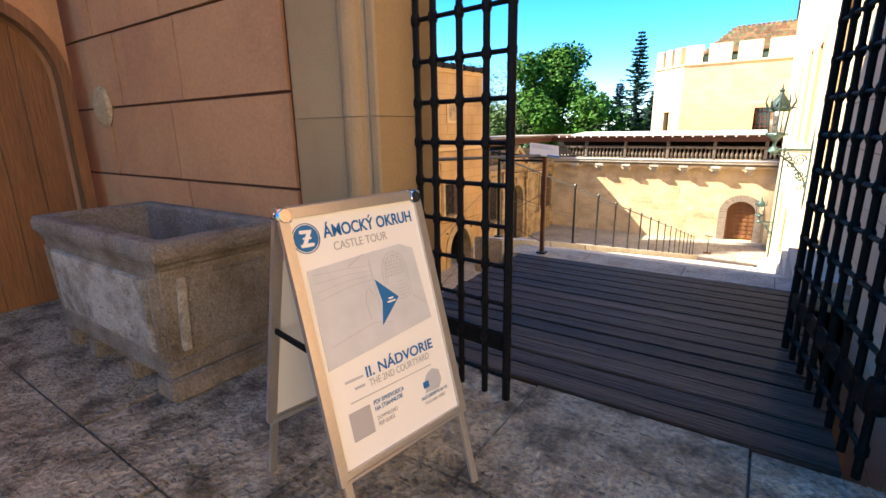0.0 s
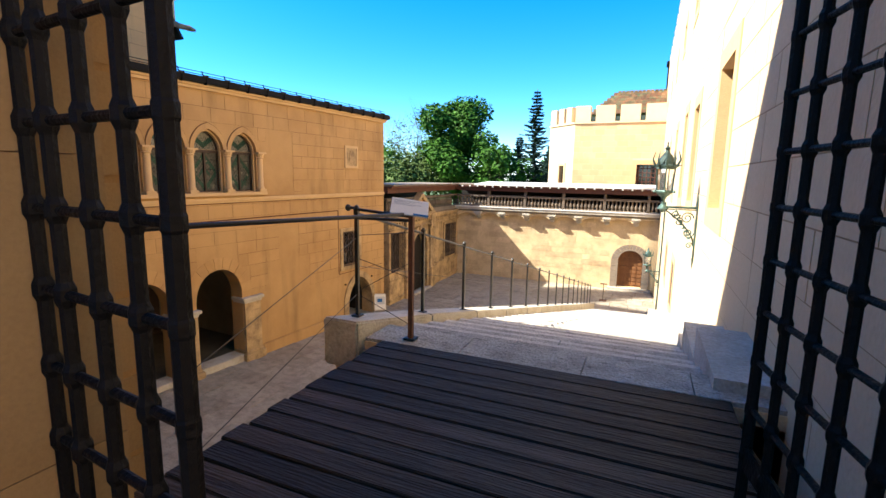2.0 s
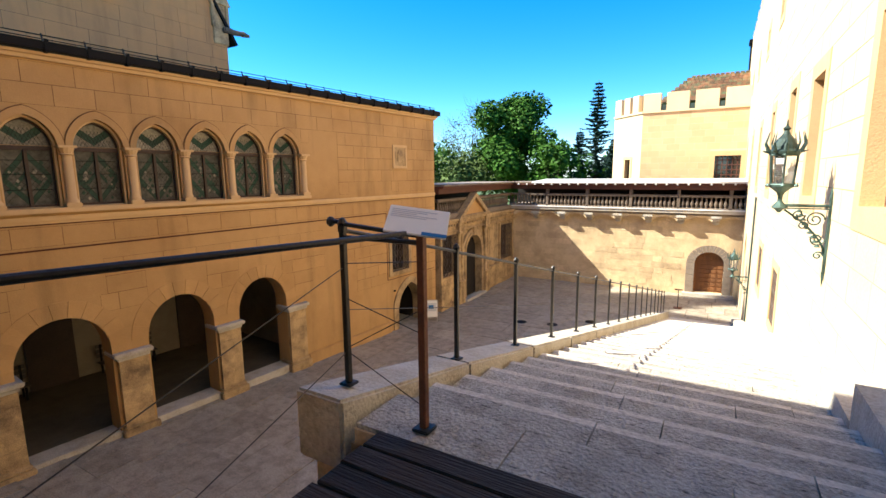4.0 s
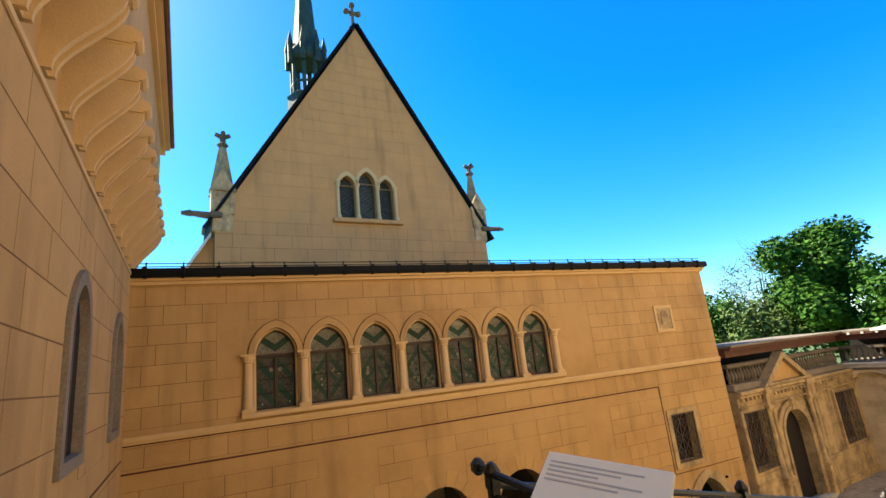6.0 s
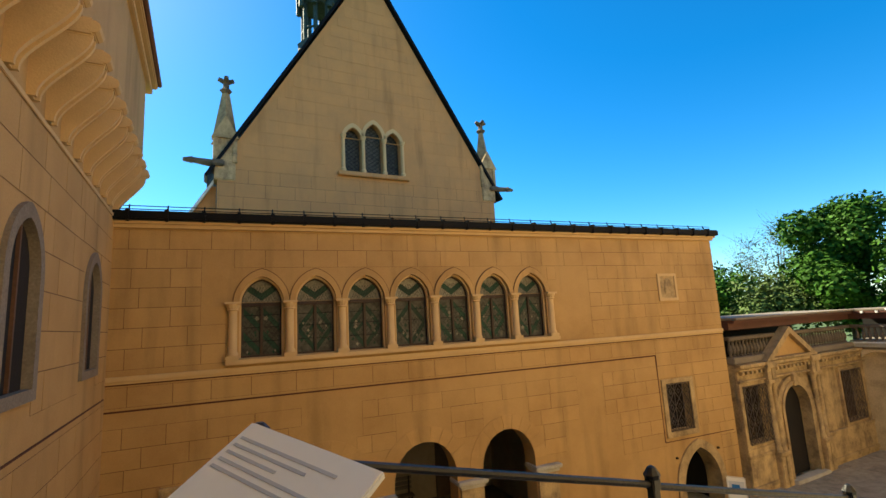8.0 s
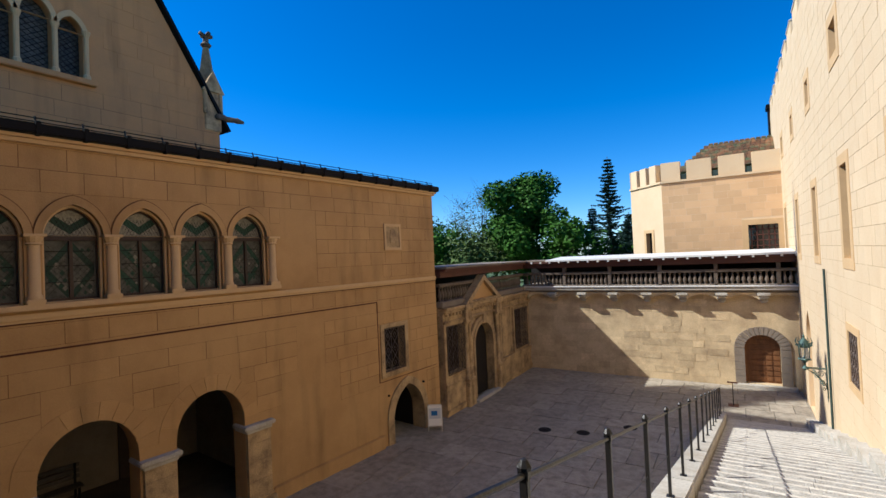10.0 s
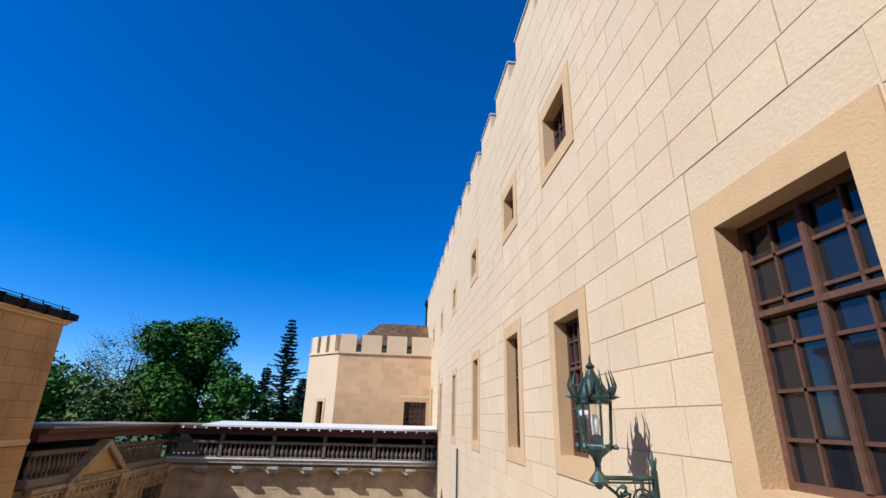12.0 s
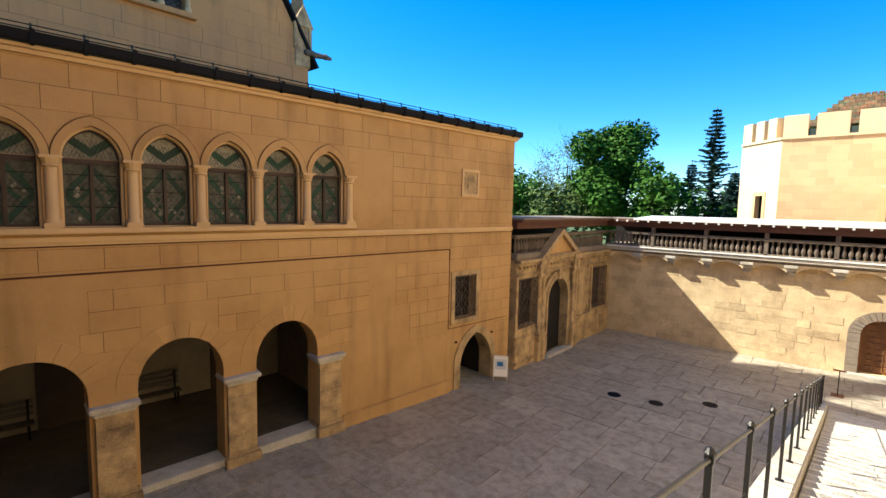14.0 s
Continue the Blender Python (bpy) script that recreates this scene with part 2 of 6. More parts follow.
def bar(a, b, r, n=8, bm=None, r2=None):
    """A round bar from a to b."""
    out = bm or bmesh.new()
    a, b = Vector(a), Vector(b)
    q = (b - a).to_track_quat("Z", "Y")
    rings = []
    for p, rad in ((a, r), (b, r if r2 is None else r2)):
        rings.append([out.verts.new(p + q @ Vector((rad * math.cos(2 * math.pi * i / n), rad * math.sin(2 * math.pi * i / n), 0))) for i in range(n)])
    for i in range(n):
        out.faces.new((rings[0][i], rings[0][(i + 1) % n], rings[1][(i + 1) % n], rings[1][i]))
    out.faces.new(rings[0][::-1])
    out.faces.new(rings[1])
    return out


def lathe(profile, n=14, bm=None, at=(0, 0, 0)):
    """profile: (radius, height) from the bottom up."""
    out = bm or bmesh.new()
    rings = [[out.verts.new((at[0] + r * math.cos(2 * math.pi * i / n), at[1] + r * math.sin(2 * math.pi * i / n), at[2] + z)) for i in range(n)] for r, z in profile]
    for lo, hi in zip(rings, rings[1:]):
        for i in range(n):
            out.faces.new((lo[i], lo[(i + 1) % n], hi[(i + 1) % n], hi[i]))
    out.faces.new(rings[0][::-1])
    out.faces.new(rings[-1])
    return out


def rect(u0, w0, u1, w1):
    return [(u0, w0), (u1, w0), (u1, w1), (u0, w1)]


def round_arch(u0, u1, w0, spring, top, n=14):
    c, r = (u0 + u1) / 2, (u1 - u0) / 2
    return [(u0, w0), (u1, w0)] + [(c + r * math.cos(math.pi * i / n), spring + (top - spring) * math.sin(math.pi * i / n)) for i in range(n + 1)]


def pointed_arch(u0, u1, w0, spring, top, n=8):
    c, w, h = (u0 + u1) / 2, (u1 - u0) / 2, top - spring
    rad = (w * w + h * h) / (2 * w)
    end = math.asin(min(1, h / rad))
    right = [(u1 - rad + rad * math.cos(end * i / n), spring + rad * math.sin(end * i / n)) for i in range(n + 1)]
    left = [(2 * c - u, z) for u, z in reversed(right[:-1])]
    return [(u0, w0), (u1, w0)] + right + left


def low_arch(u0, u1, w0, spring, top, n=9):
    """A nearly round arch with a slight point."""
    c, r, h = (u0 + u1) / 2, (u1 - u0) / 2, top - spring
    right = []
    for i in range(n + 1):
        a = math.pi / 2 * i / n
        right.append((c + r * math.cos(a), spring + h * (0.84 * math.sin(a) + 0.16 * (1 - math.cos(a)))))
    return [(u0, w0), (u1, w0)] + right + [(2 * c - u, z) for u, z in reversed(right[:-1])]


def sheet(outer, holes=(), y0=0.0, y1=0.3, bm=None):
    """A slab between the depths y0 and y1, cut to an outline, with holes through it."""
    out = bm or bmesh.new()
    fresh = bmesh.new()
    for loop in (outer, *holes):
        vs = []
        for u, w in loop:
            if not vs or (Vector((u, y0, w)) - vs[-1].co).length > 1e-5:
                vs.append(fresh.verts.new((u, y0, w)))
        if (vs[0].co - vs[-1].co).length < 1e-5:
            fresh.verts.remove(vs.pop())
        for a, b in zip(vs, vs[1:] + vs[:1]):
            fresh.edges.new((a, b))
    bmesh.ops.triangle_fill(fresh, use_beauty=True, use_dissolve=False, edges=fresh.edges[:])
    ret = bmesh.ops.extrude_face_region(fresh, geom=fresh.faces[:])
    for g in ret["geom"]:
        if isinstance(g, bmesh.types.BMVert):
            g.co.y = y1
    bmesh.ops.recalc_face_normals(fresh, faces=fresh.faces)
    me = bpy.data.meshes.new("tmp")
    fresh.to_mesh(me)
    fresh.free()
    out.from_mesh(me)
    bpy.data.meshes.remove(me)
    return out


def ring(outer, inner, y0, y1, bm=None):
    return sheet(outer, (inner,), y0, y1, bm)


def unit_cube():
    me = bpy.data.meshes.new("block")
    b = box((0, 0, 0), (1, 1, 1))
    bmesh.ops.recalc_face_normals(b, faces=b.faces)
    b.to_mesh(me)
    b.free()
    return me


CUBES = {}


def block(name, lo, hi, mat, parent):
    """A cheap box piece; all pieces of a material share one mesh."""
    if mat.name not in CUBES:
        me = unit_cube()
        me.materials.append(mat)
        CUBES[mat.name] = me
    ob = new(name, CUBES[mat.name])
    ob.parent = parent
    ob.location = lo
    ob.scale = [b - a for a, b in zip(lo, hi)]
    return ob


def coursing(parent, mat, u0, u1, w0, w1, high, long, blocked, proud=0.007, joint=0.012, near=None, name="block", seed=1, limit=300, shift=0.35, bond=0.5):
    """Ashlar: slabs a little proud of the wall, in courses, kept off the openings. The nearest are pieces, the rest one mesh."""
    rng = random.Random(seed)
    rest, count, bed = bmesh.new(), 0, bmesh.new()
    rows = max(1, round((w1 - w0) / high))
    h = (w1 - w0) / rows
    todo = []
    for r in range(rows):
        lo, hi = w0 + r * h, w0 + (r + 1) * h
        cuts = sorted((a, b) for a, c, b, d in blocked if d > lo + 0.02 and c < hi - 0.02)
        spans, at = [], u0
        for a, b in cuts:
            if a > at + 0.3:
                spans.append((at, min(a, u1)))
            at = max(at, b)
        if at < u1 - 0.3:
            spans.append((at, u1))
        for a, b in spans:
            x = a
            step = long * (bond + shift * (r % 2))
            while x < b - 0.02:
                e = x + step * rng.uniform(0.85, 1.15)
                if b - e < long * 0.35:
                    e = b
                todo.append((x, lo, min(e, b), hi))
                x, step = e, long
    if near:
        todo.sort(key=lambda q: abs((q[0] + q[2]) / 2 - near[0]) + abs((q[1] + q[3]) / 2 - near[1]))
    for a, lo, b, hi in todo:
        p = proud * rng.uniform(0.75, 1.25)
        j = joint / 2
        bed.faces.new([bed.verts.new(q) for q in ((a, -0.003, lo), (b, -0.003, lo), (b, -0.003, hi), (a, -0.003, hi))])
        if count < limit:
            block(name, (a + j, -p, lo + j), (b - j, 0.02, hi - j), mat, parent)
            count += 1
        else:
            box((a + j, -p, lo + j), (b - j, 0.02, hi - j), bm=rest)
    tagged(part("joint_mortar", bed, JOINTS[mat.name], parent), kind="stuff")
    if len(rest.verts):
        tagged(part("coursing", rest, mat, parent), kind="stuff")
    else:
        rest.free()


def frame_of(origin, right):
    """The pose of a wall: x to the right as one faces it, y into it, z up."""
    r = Vector(right).normalized()
    into = Vector((0, 0, 1)).cross(r)
    m = Matrix((r, into, (0, 0, 1))).transposed().to_4x4()
    m.translation = origin
    return m


def letters(name, body, size, mat, parent, x, z, y=-0.002, wide=None, lean=0.0, bold=0.0):
    """Flat lettering in the plane of a panel (x right, z up)."""
    cu = bpy.data.curves.new(name, "FONT")
    cu.body, cu.size, cu.extrude, cu.shear = body, size, 0.0004, lean
    cu.offset = bold
    tmp = new(name, cu)
    dg = bpy.context.evaluated_depsgraph_get()
    me = bpy.data.meshes.new_from_object(tmp.evaluated_get(dg))
    bpy.data.objects.remove(tmp)
    k = 1.0
    if wide:
        xs = [v.co.x for v in me.vertices]
        k = wide / (max(xs) - min(xs))
    me.transform(Matrix.Translation((x, y, z)) @ Matrix.Rotation(radians(90), 4, "X") @ Matrix.Diagonal((k, 1, 1, 1)))
    me.materials.clear()
    me.materials.append(mat)
    ob = new(name, me)
    ob.parent = parent
    return ob


# ---- ground ----
def ground_z(y):
    return -5.8 + 0.023 * max(0.0, 18 - y)


def big_ground():
    b = bmesh.new()
    rows = [(-600, -0.03), (1.72, -0.03), (1.73, ground_z(1.73) - 0.12), (18, -5.93), (34, -5.93), (60, -6.5), (900, -8)]
    # two strips: the gate side stands on the castle terrace, the rest lies low
    prev = None
    for y, z in rows:
        cur = [b.verts.new((x, y, z)) for x in (-700, -40, 40, 700)]
        if prev:
            for i in range(3):
                b.faces.new((prev[i], prev[i + 1], cur[i + 1], cur[i]))
        prev = cur
    tagged(link_mesh("ground", b, GRASS), "grassy ground round the castle and its park", "ground", kind="structure")


big_ground()



def stair_z(y):
    return 0.0 if y < 4.55 else -0.252 * (y - 4.55)


# courtyard floor with flagstones
court = thing("pavement", Matrix.Identity(4), "courtyard paved with worn grey stone flags", "pavement", kind="structure")
b = bmesh.new()
v = [b.verts.new(p) for p in ((-16.5, 2.3, ground_z(2.3) - 0.06), (0.3, 2.3, ground_z(2.3) - 0.06), (0.3, 18, -5.86), (0.3, 33.2, -5.86), (-16.5, 33.2, -5.86), (-16.5, 18, -5.86))]
b.faces.new((v[0], v[1], v[2], v[5]))
b.faces.new((v[5], v[2], v[3], v[4]))
part("bedding", b, PAVE_JOINT, court)

# stairs
stairs = thing("stairs", Matrix.Identity(4), "long shallow flight of worn pale stone steps", "stairs", kind="structure")
kerb = thing("kerb", Matrix.Identity(4), "low sloping stone kerb along the open side of the stairs", "kerb", kind="structure")
TOP0 = 0.15


def kerb_top(y):
    return TOP0 - 0.2425 * max(0.0, y - 4.25)


# the solid under the stairs
b = bmesh.new()
for x in (-3.17, 0.22):
    vs = [b.verts.new((x, y, z)) for y, z in ((4.2, -0.12), (4.6, -0.2), (27.4, -5.93), (27.4, -6.1), (4.2, -6.1))]
    b.faces.new(vs if x > 0 else vs[::-1])
b.verts.ensure_lookup_table()
for i in range(5):
    j = (i + 1) % 5
    b.faces.new((b.verts[i], b.verts[j], b.verts[5 + j], b.verts[5 + i]))
part("substructure", b, WALLSTONE, stairs)
rng = random.Random(5)
y = 4.13
while y < 26.4:
    e = min(y + rng.uniform(1.2, 1.7), 26.6)
    b = bmesh.new()
    x0, x1 = -3.25, -2.9
    j = 0.006
    for x in (x0, x1):
        for yy in (y + j, e - j):
            b.verts.new((x, yy, kerb_top(yy)))
            b.verts.new((x, yy, kerb_top(yy) - 0.42))
    b.verts.ensure_lookup_table()
    V = b.verts
    for f in ((0, 2, 6, 4), (1, 5, 7, 3), (0, 1, 3, 2), (4, 6, 7, 5), (0, 4, 5, 1), (2, 3, 7, 6)):
        b.faces.new([V[i] for i in f])
    bmesh.ops.bevel(b, geom=b.edges[:], offset=0.018, segments=2, affect="EDGES")
    part("kerb_stone", b, KERB, kerb)
    y = e
# kerb and gutter at the palace side
gutter = thing("plinth", Matrix.Identity(4), "stepped stone plinth along the foot of the palace wall", "plinth", kind="structure")
y = 4.35
while y < 27.5:
    z = stair_z(y + 0.5)
    block("plinth_stone", (-0.28, y + 0.006, z - 0.5), (0.235, y + 1.19, z + 0.16), KERB, gutter)
    y += 1.2

# bridge
bridge = thing("wooden_bridge", Matrix.Identity(4), "dark weathered oak plank deck of the gate bridge", "bridge", kind="structure")
y = 1.775
i = 0
while y < 4.15:
    dz = random.Random(i).uniform(-0.004, 0.004)
    b = box((-2.71 + random.Random(i + 50).uniform(-0.015, 0.015), y + 0.005, -0.07 + dz), (-0.19, y + 0.157, 0.0 + dz), 0.006)
    part("plank", b, PLANK, bridge)
    y += 0.164
    i += 1
for x in (-2.6, -1.5, -0.4):
    part("beam", box((x - 0.09, 1.78, -0.32), (x + 0.09, 4.2, -0.075), 0.01), DARKWOOD, bridge)
# landing behind the bridge
landing = thing("landing", Matrix.Identity(4), "landing of rough pale stone slabs at the head of the stairs", "landing", kind="structure")
part("bedding", box((-2.87, 4.2, -6.0), (0.23, 4.6, -0.03)), WALLSTONE, landing)

# ---- palace ----
PX = 0.104
palace = thing("palace", frame_of((PX, 45.0, 0), (0, -1, 0)), "tall pale ochre palace wing with battlements and stone-framed windows", "building", kind="structure")
PU = lambda yy: 45.0 - yy
WIN = [(7.62, 9.39, 0.68, 3.22), (11.9, 13.52, 0.62, 3.2), (15.32, 16.87, 0.56, 3.45), (20.1, 21.5, 0.5, 3.45), (25.3, 26.7, 0.47, 3.4), (30.6, 31.9, 0.47, 3.4), (36, 37.4, 0.47, 3.4)]
UPW = [(11.87, 13.53, 5.6, 7.2), (15.36, 16.85, 5.62, 7.05), (20.45, 21.9, 5.85, 7.25), (25.7, 27.0, 5.85, 7.25), (31, 32.3, 5.85, 7.25), (36, 37.4, 5.85, 7.25)]
GRL = [(15.45, 17.0, -2.65, -0.85), (20.05, 21.62, -2.68, -0.92)]
M = 0.27
holes = [rect(PU(b1) + 0.15, c + 0.15, PU(a) - 0.15, d - 0.15) for a, b1, c, d in WIN + UPW]
holes += [rect(PU(b1) + 0.12, c + 0.12, PU(a) - 0.12, d - 0.12) for a, b1, c, d in GRL]
niche = pointed_arch(PU(30.5), PU(29.0), -5.75, -2.9, -1.6)
holes.append(niche)
part("wall", sheet(rect(0, -7.5, PU(2.32), 9.95), holes, 0, 0.55), PALE, palace)
part("back_wall", box((0, 6.0, -7.5), (PU(2.32), 6.4, 9.3)), PALE, palace)
part("roof", box((0, 0.56, 8.9), (PU(2.32), 6.4, 9.1)), COPPER, palace)
blocked = [(PU(b1) - 0.02, c - 0.02, PU(a) + 0.02, d + 0.02) for a, b1, c, d in WIN + UPW + GRL] + [(PU(30.55), -6, PU(28.95), -1.5)]
u = 1.75
while u < PU(3.6):
    part("merlon", box((u, 0.0, 9.95), (u + 1.6, 0.35, 10.6), 0.02), PALE, palace)
    part("merlon_cap", box((u - 0.03, -0.04, 10.6), (u + 1.63, 0.39, 10.67), 0.02), COPING, palace)
    u += 2.35


def palace_window(a, b1, c, d, cols=2, rows=6, deep=0.25):
    u0, u1 = PU(b1), PU(a)
    w = thing("window", Matrix.Identity(4), "", "")
    w.parent = palace
    w.name = "window"
    fr = ring(rect(u0, c, u1, d), rect(u0 + M, c + M, u1 - M, d - M), -0.02, 0.5)
    part("stone_surround", fr, TRIM, w, "smooth darker ochre stone surround")
    iu0, iu1, ic, id_ = u0 + M, u1 - M, c + M, d - M
    part("casement", ring(rect(iu0, ic, iu1, id_), rect(iu0 + 0.055, ic + 0.055, iu1 - 0.055, id_ - 0.055), deep - 0.06, deep), WINWOOD, w, "dark brown wooden casement")
    mid = (iu0 + iu1) / 2
    part("mullion", box((mid - 0.032, deep - 0.075, ic + 0.05), (mid + 0.032, deep, id_ - 0.05), 0.008), WINWOOD, w)
    for f in ((0.62,) if rows > 3 else ()):
        zz = ic + f * (id_ - ic)
        part("transom", box((iu0 + 0.05, deep - 0.08, zz - 0.028), (iu1 - 0.05, deep, zz + 0.028), 0.008), WINWOOD, w)
    for k in range(1, rows):
        zz = ic + k * (id_ - ic) / rows
        part("glazing_bar", box((iu0 + 0.05, deep - 0.045, zz - 0.013), (iu1 - 0.05, deep - 0.005, zz + 0.013)), WINWOOD, w)
    for s in (0, 1):
        for k in range(1, cols):
            x = (iu0 if s == 0 else mid) + k * (mid - iu0) / cols
            part("glazing_bar", box((x - 0.012, deep - 0.045, ic + 0.05), (x + 0.012, deep - 0.005, id_ - 0.05)), WINWOOD, w)
        for k in range(rows):
            z0, z1 = ic + k * (id_ - ic) / rows, ic + (k + 1) * (id_ - ic) / rows
            block("pane", (iu0 if s == 0 else mid, deep - 0.012, z0), (mid if s == 0 else iu1, deep - 0.004, z1), PANE, w)
    # black sheet stands in for the unlit room
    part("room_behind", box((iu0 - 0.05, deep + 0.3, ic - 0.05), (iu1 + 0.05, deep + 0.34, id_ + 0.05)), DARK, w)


def grille(parent, u0, u1, w0, w1, y=-0.06, step=0.2, r=0.011):
    """A wrought lattice of crossing diagonal and straight bars."""
    g = bmesh.new()
    box((u0, y - 0.012, w0), (u0 + 0.03, y + 0.012, w1), bm=g)
    box((u1 - 0.03, y - 0.012, w0), (u1, y + 0.012, w1), bm=g)
    box((u0, y - 0.012, w0), (u1, y + 0.012, w0 + 0.03), bm=g)
    box((u0, y - 0.012, w1 - 0.03), (u1, y + 0.012, w1), bm=g)
    n = max(2, round((u1 - u0) / (2 * step)))
    s = (u1 - u0) / n
    rows = max(2, round((w1 - w0) / (s * 1.25)))
    h = (w1 - w0) / rows
    for i in range(n):
        for k in range(rows):
            c = Vector((u0 + (i + 0.5) * s, y, w0 + (k + 0.5) * h))
            pts = [c + Vector((s / 2, 0, 0)), c + Vector((0, 0, h / 2)), c - Vector((s / 2, 0, 0)), c - Vector((0, 0, h / 2))]
            for p, q in zip(pts, pts[1:] + pts[:1]):
                bar(p, q, r, 5, g)
            small = [c + (p - c) * 0.35 for p in pts]
            for p, q in zip(small, small[1:] + small[:1]):
                bar(p, q, r * 0.8, 5, g)
    for i in range(1, n):
        bar((u0 + i * s, y, w0), (u0 + i * s, y, w1), r, 5, g)
    return part("grille", g, GRILLE, parent, "brown wrought iron lattice")


for q in WIN:
    palace_window(*q)
for q in UPW:
    palace_window(*q, rows=3)
for a, b1, c, d in GRL:
    u0, u1 = PU(b1), PU(a)
    w = new("window")
    w.parent = palace
    part("stone_surround", ring(rect(u0, c, u1, d), rect(u0 + 0.2, c + 0.2, u1 - 0.2, d - 0.2), -0.02, 0.4), TRIM, w)
    block("pane", (u0 + 0.2, 0.16, c + 0.2), (u1 - 0.2, 0.17, d - 0.2), PANE, w)
    grille(w, u0 + 0.21, u1 - 0.21, c + 0.21, d - 0.21, 0.02, 0.16)
part("niche_back", sheet(pointed_arch(PU(30.5), PU(29.0), -5.75, -2.9, -1.6), (), 0.4, 0.45), TRIM, palace)
part("downpipe", bar((PU(24.3), -0.07, 0.36), (PU(24.3), -0.07, -5.4), 0.035, 10), COPPER, palace, "dark copper downpipe")

# ---- chapel wing ----
CD = Vector((0.0797, 0.9968, 0))
chapel = thing("chapel_wing", frame_of((-15.18, 2.2, 0), CD), "two-storey ochre castle wing with arcade below and arched windows above", "building", kind="structure")
LEN = 20.45
wins = [(2.88 + 1.385 * i, 2.88 + 1.385 * i + 1.09) for i in range(7)]
SILL, SPR, APX = 0.65, 2.07, 2.76
wh = [low_arch(a, e, SILL, SPR, APX) for a, e in wins]
arches = [(3.98, 5.93), (6.84, 8.72), (9.56, 11.38)]
FL = -5.6
ah = [round_arch(a, e, FL, -3.08, -2.03) for a, e in arches]
lw = rect(17.08, -3.04, 18.28, -1.36)
pd = pointed_arch(17.45, 19.28, -5.95, -4.7, -3.76)
plq = rect(17.42, 1.74, 18.17, 2.55)
part("wall", sheet(rect(0, -6.3, LEN, 4.0), wh + ah + [rect(1.5, -3.66, 2.76, -2.35), rect(17.0, -3.12, 18.36, -1.28), pointed_arch(17.35, 19.38, -6.05, -4.95, -3.64)], 0, 0.6), OCHRE, chapel)
part("side_wall", box((LEN - 0.6, 0.61, -6.3), (LEN, 9, 4.0)), OCHRE, chapel)
part("roof", box((0, 0.35, 4.12), (LEN, 9, 4.22)), COPPER, chapel)
b = box((0, -0.10, 3.98), (LEN + 0.08, 0.3, 4.07), 0.01)
box((0, -0.17, 4.07), (LEN + 0.14, 0.3, 4.15), 0.01, b)
part("cornice", b, TRIM, chapel)
g = bmesh.new()
box((0, -0.30, 4.15), (LEN + 0.2, -0.17, 4.37), 0.03, g)
box((0, -0.17, 4.24), (LEN + 0.2, 0.6, 4.33), 0, g)
part("gutter", g, IRON, chapel, "black eaves gutter")
part("flashing", box((0, -0.19, 4.14), (LEN + 0.16, 0.2, 4.165)), COPPER, chapel)
u = 0.4
while u < LEN:
    g = bmesh.new()
    bar((u, -0.15, 4.32), (u, -0.05, 4.56), 0.02, 5, g)
    box((u - 0.045, -0.33, 4.12), (u + 0.045, -0.16, 4.41), 0.012, g)
    part("snow_guard_bracket", g, IRON, chapel)
    u += 0.82
for zz, yy in ((4.44, -0.1), (4.53, -0.06)):
    part("snow_guard_rail", bar((0.1, yy, zz), (LEN, yy, zz), 0.012, 6), IRON, chapel)
part("string_course", box((0, -0.07, 0.34), (LEN, 0.0, 0.46), 0.015), TRIM, chapel)
part("string_course", box((0, -0.035, 0.28), (LEN, 0.0, 0.335), 0.01), TRIM, chapel)
# dark strip paints the shade below the string course
part("incised_and_shade_line", box((0, -0.014, 0.25), (LEN, 0.0, 0.278)), RED_JOINT, chapel)
part("window_sill", box((2.58, -0.17, 0.53), (12.62, 0.3, 0.65), 0.012), TRIM, chapel)
part("incised_and_shade_line", box((0, -0.014, -0.35), (16.8, 0.0, -0.31)), RED_JOINT, chapel)
part("incised_and_shade_line", box((16.77, -0.014, -3.35), (16.81, 0.0, -0.352)), RED_JOINT, chapel)
part("incised_and_shade_line", box((16.8, -0.012, -3.37), (20.3, 0.0, -3.345)), RED_JOINT, chapel)
part("base_ledge", box((12.2, -0.1, -6.2), (16.9, 0.0, -5.3), 0.03), OCHRE, chapel)
part("base_ledge", box((0, -0.1, -6.2), (3.3, 0.0, -5.1), 0.03), OCHRE, chapel)
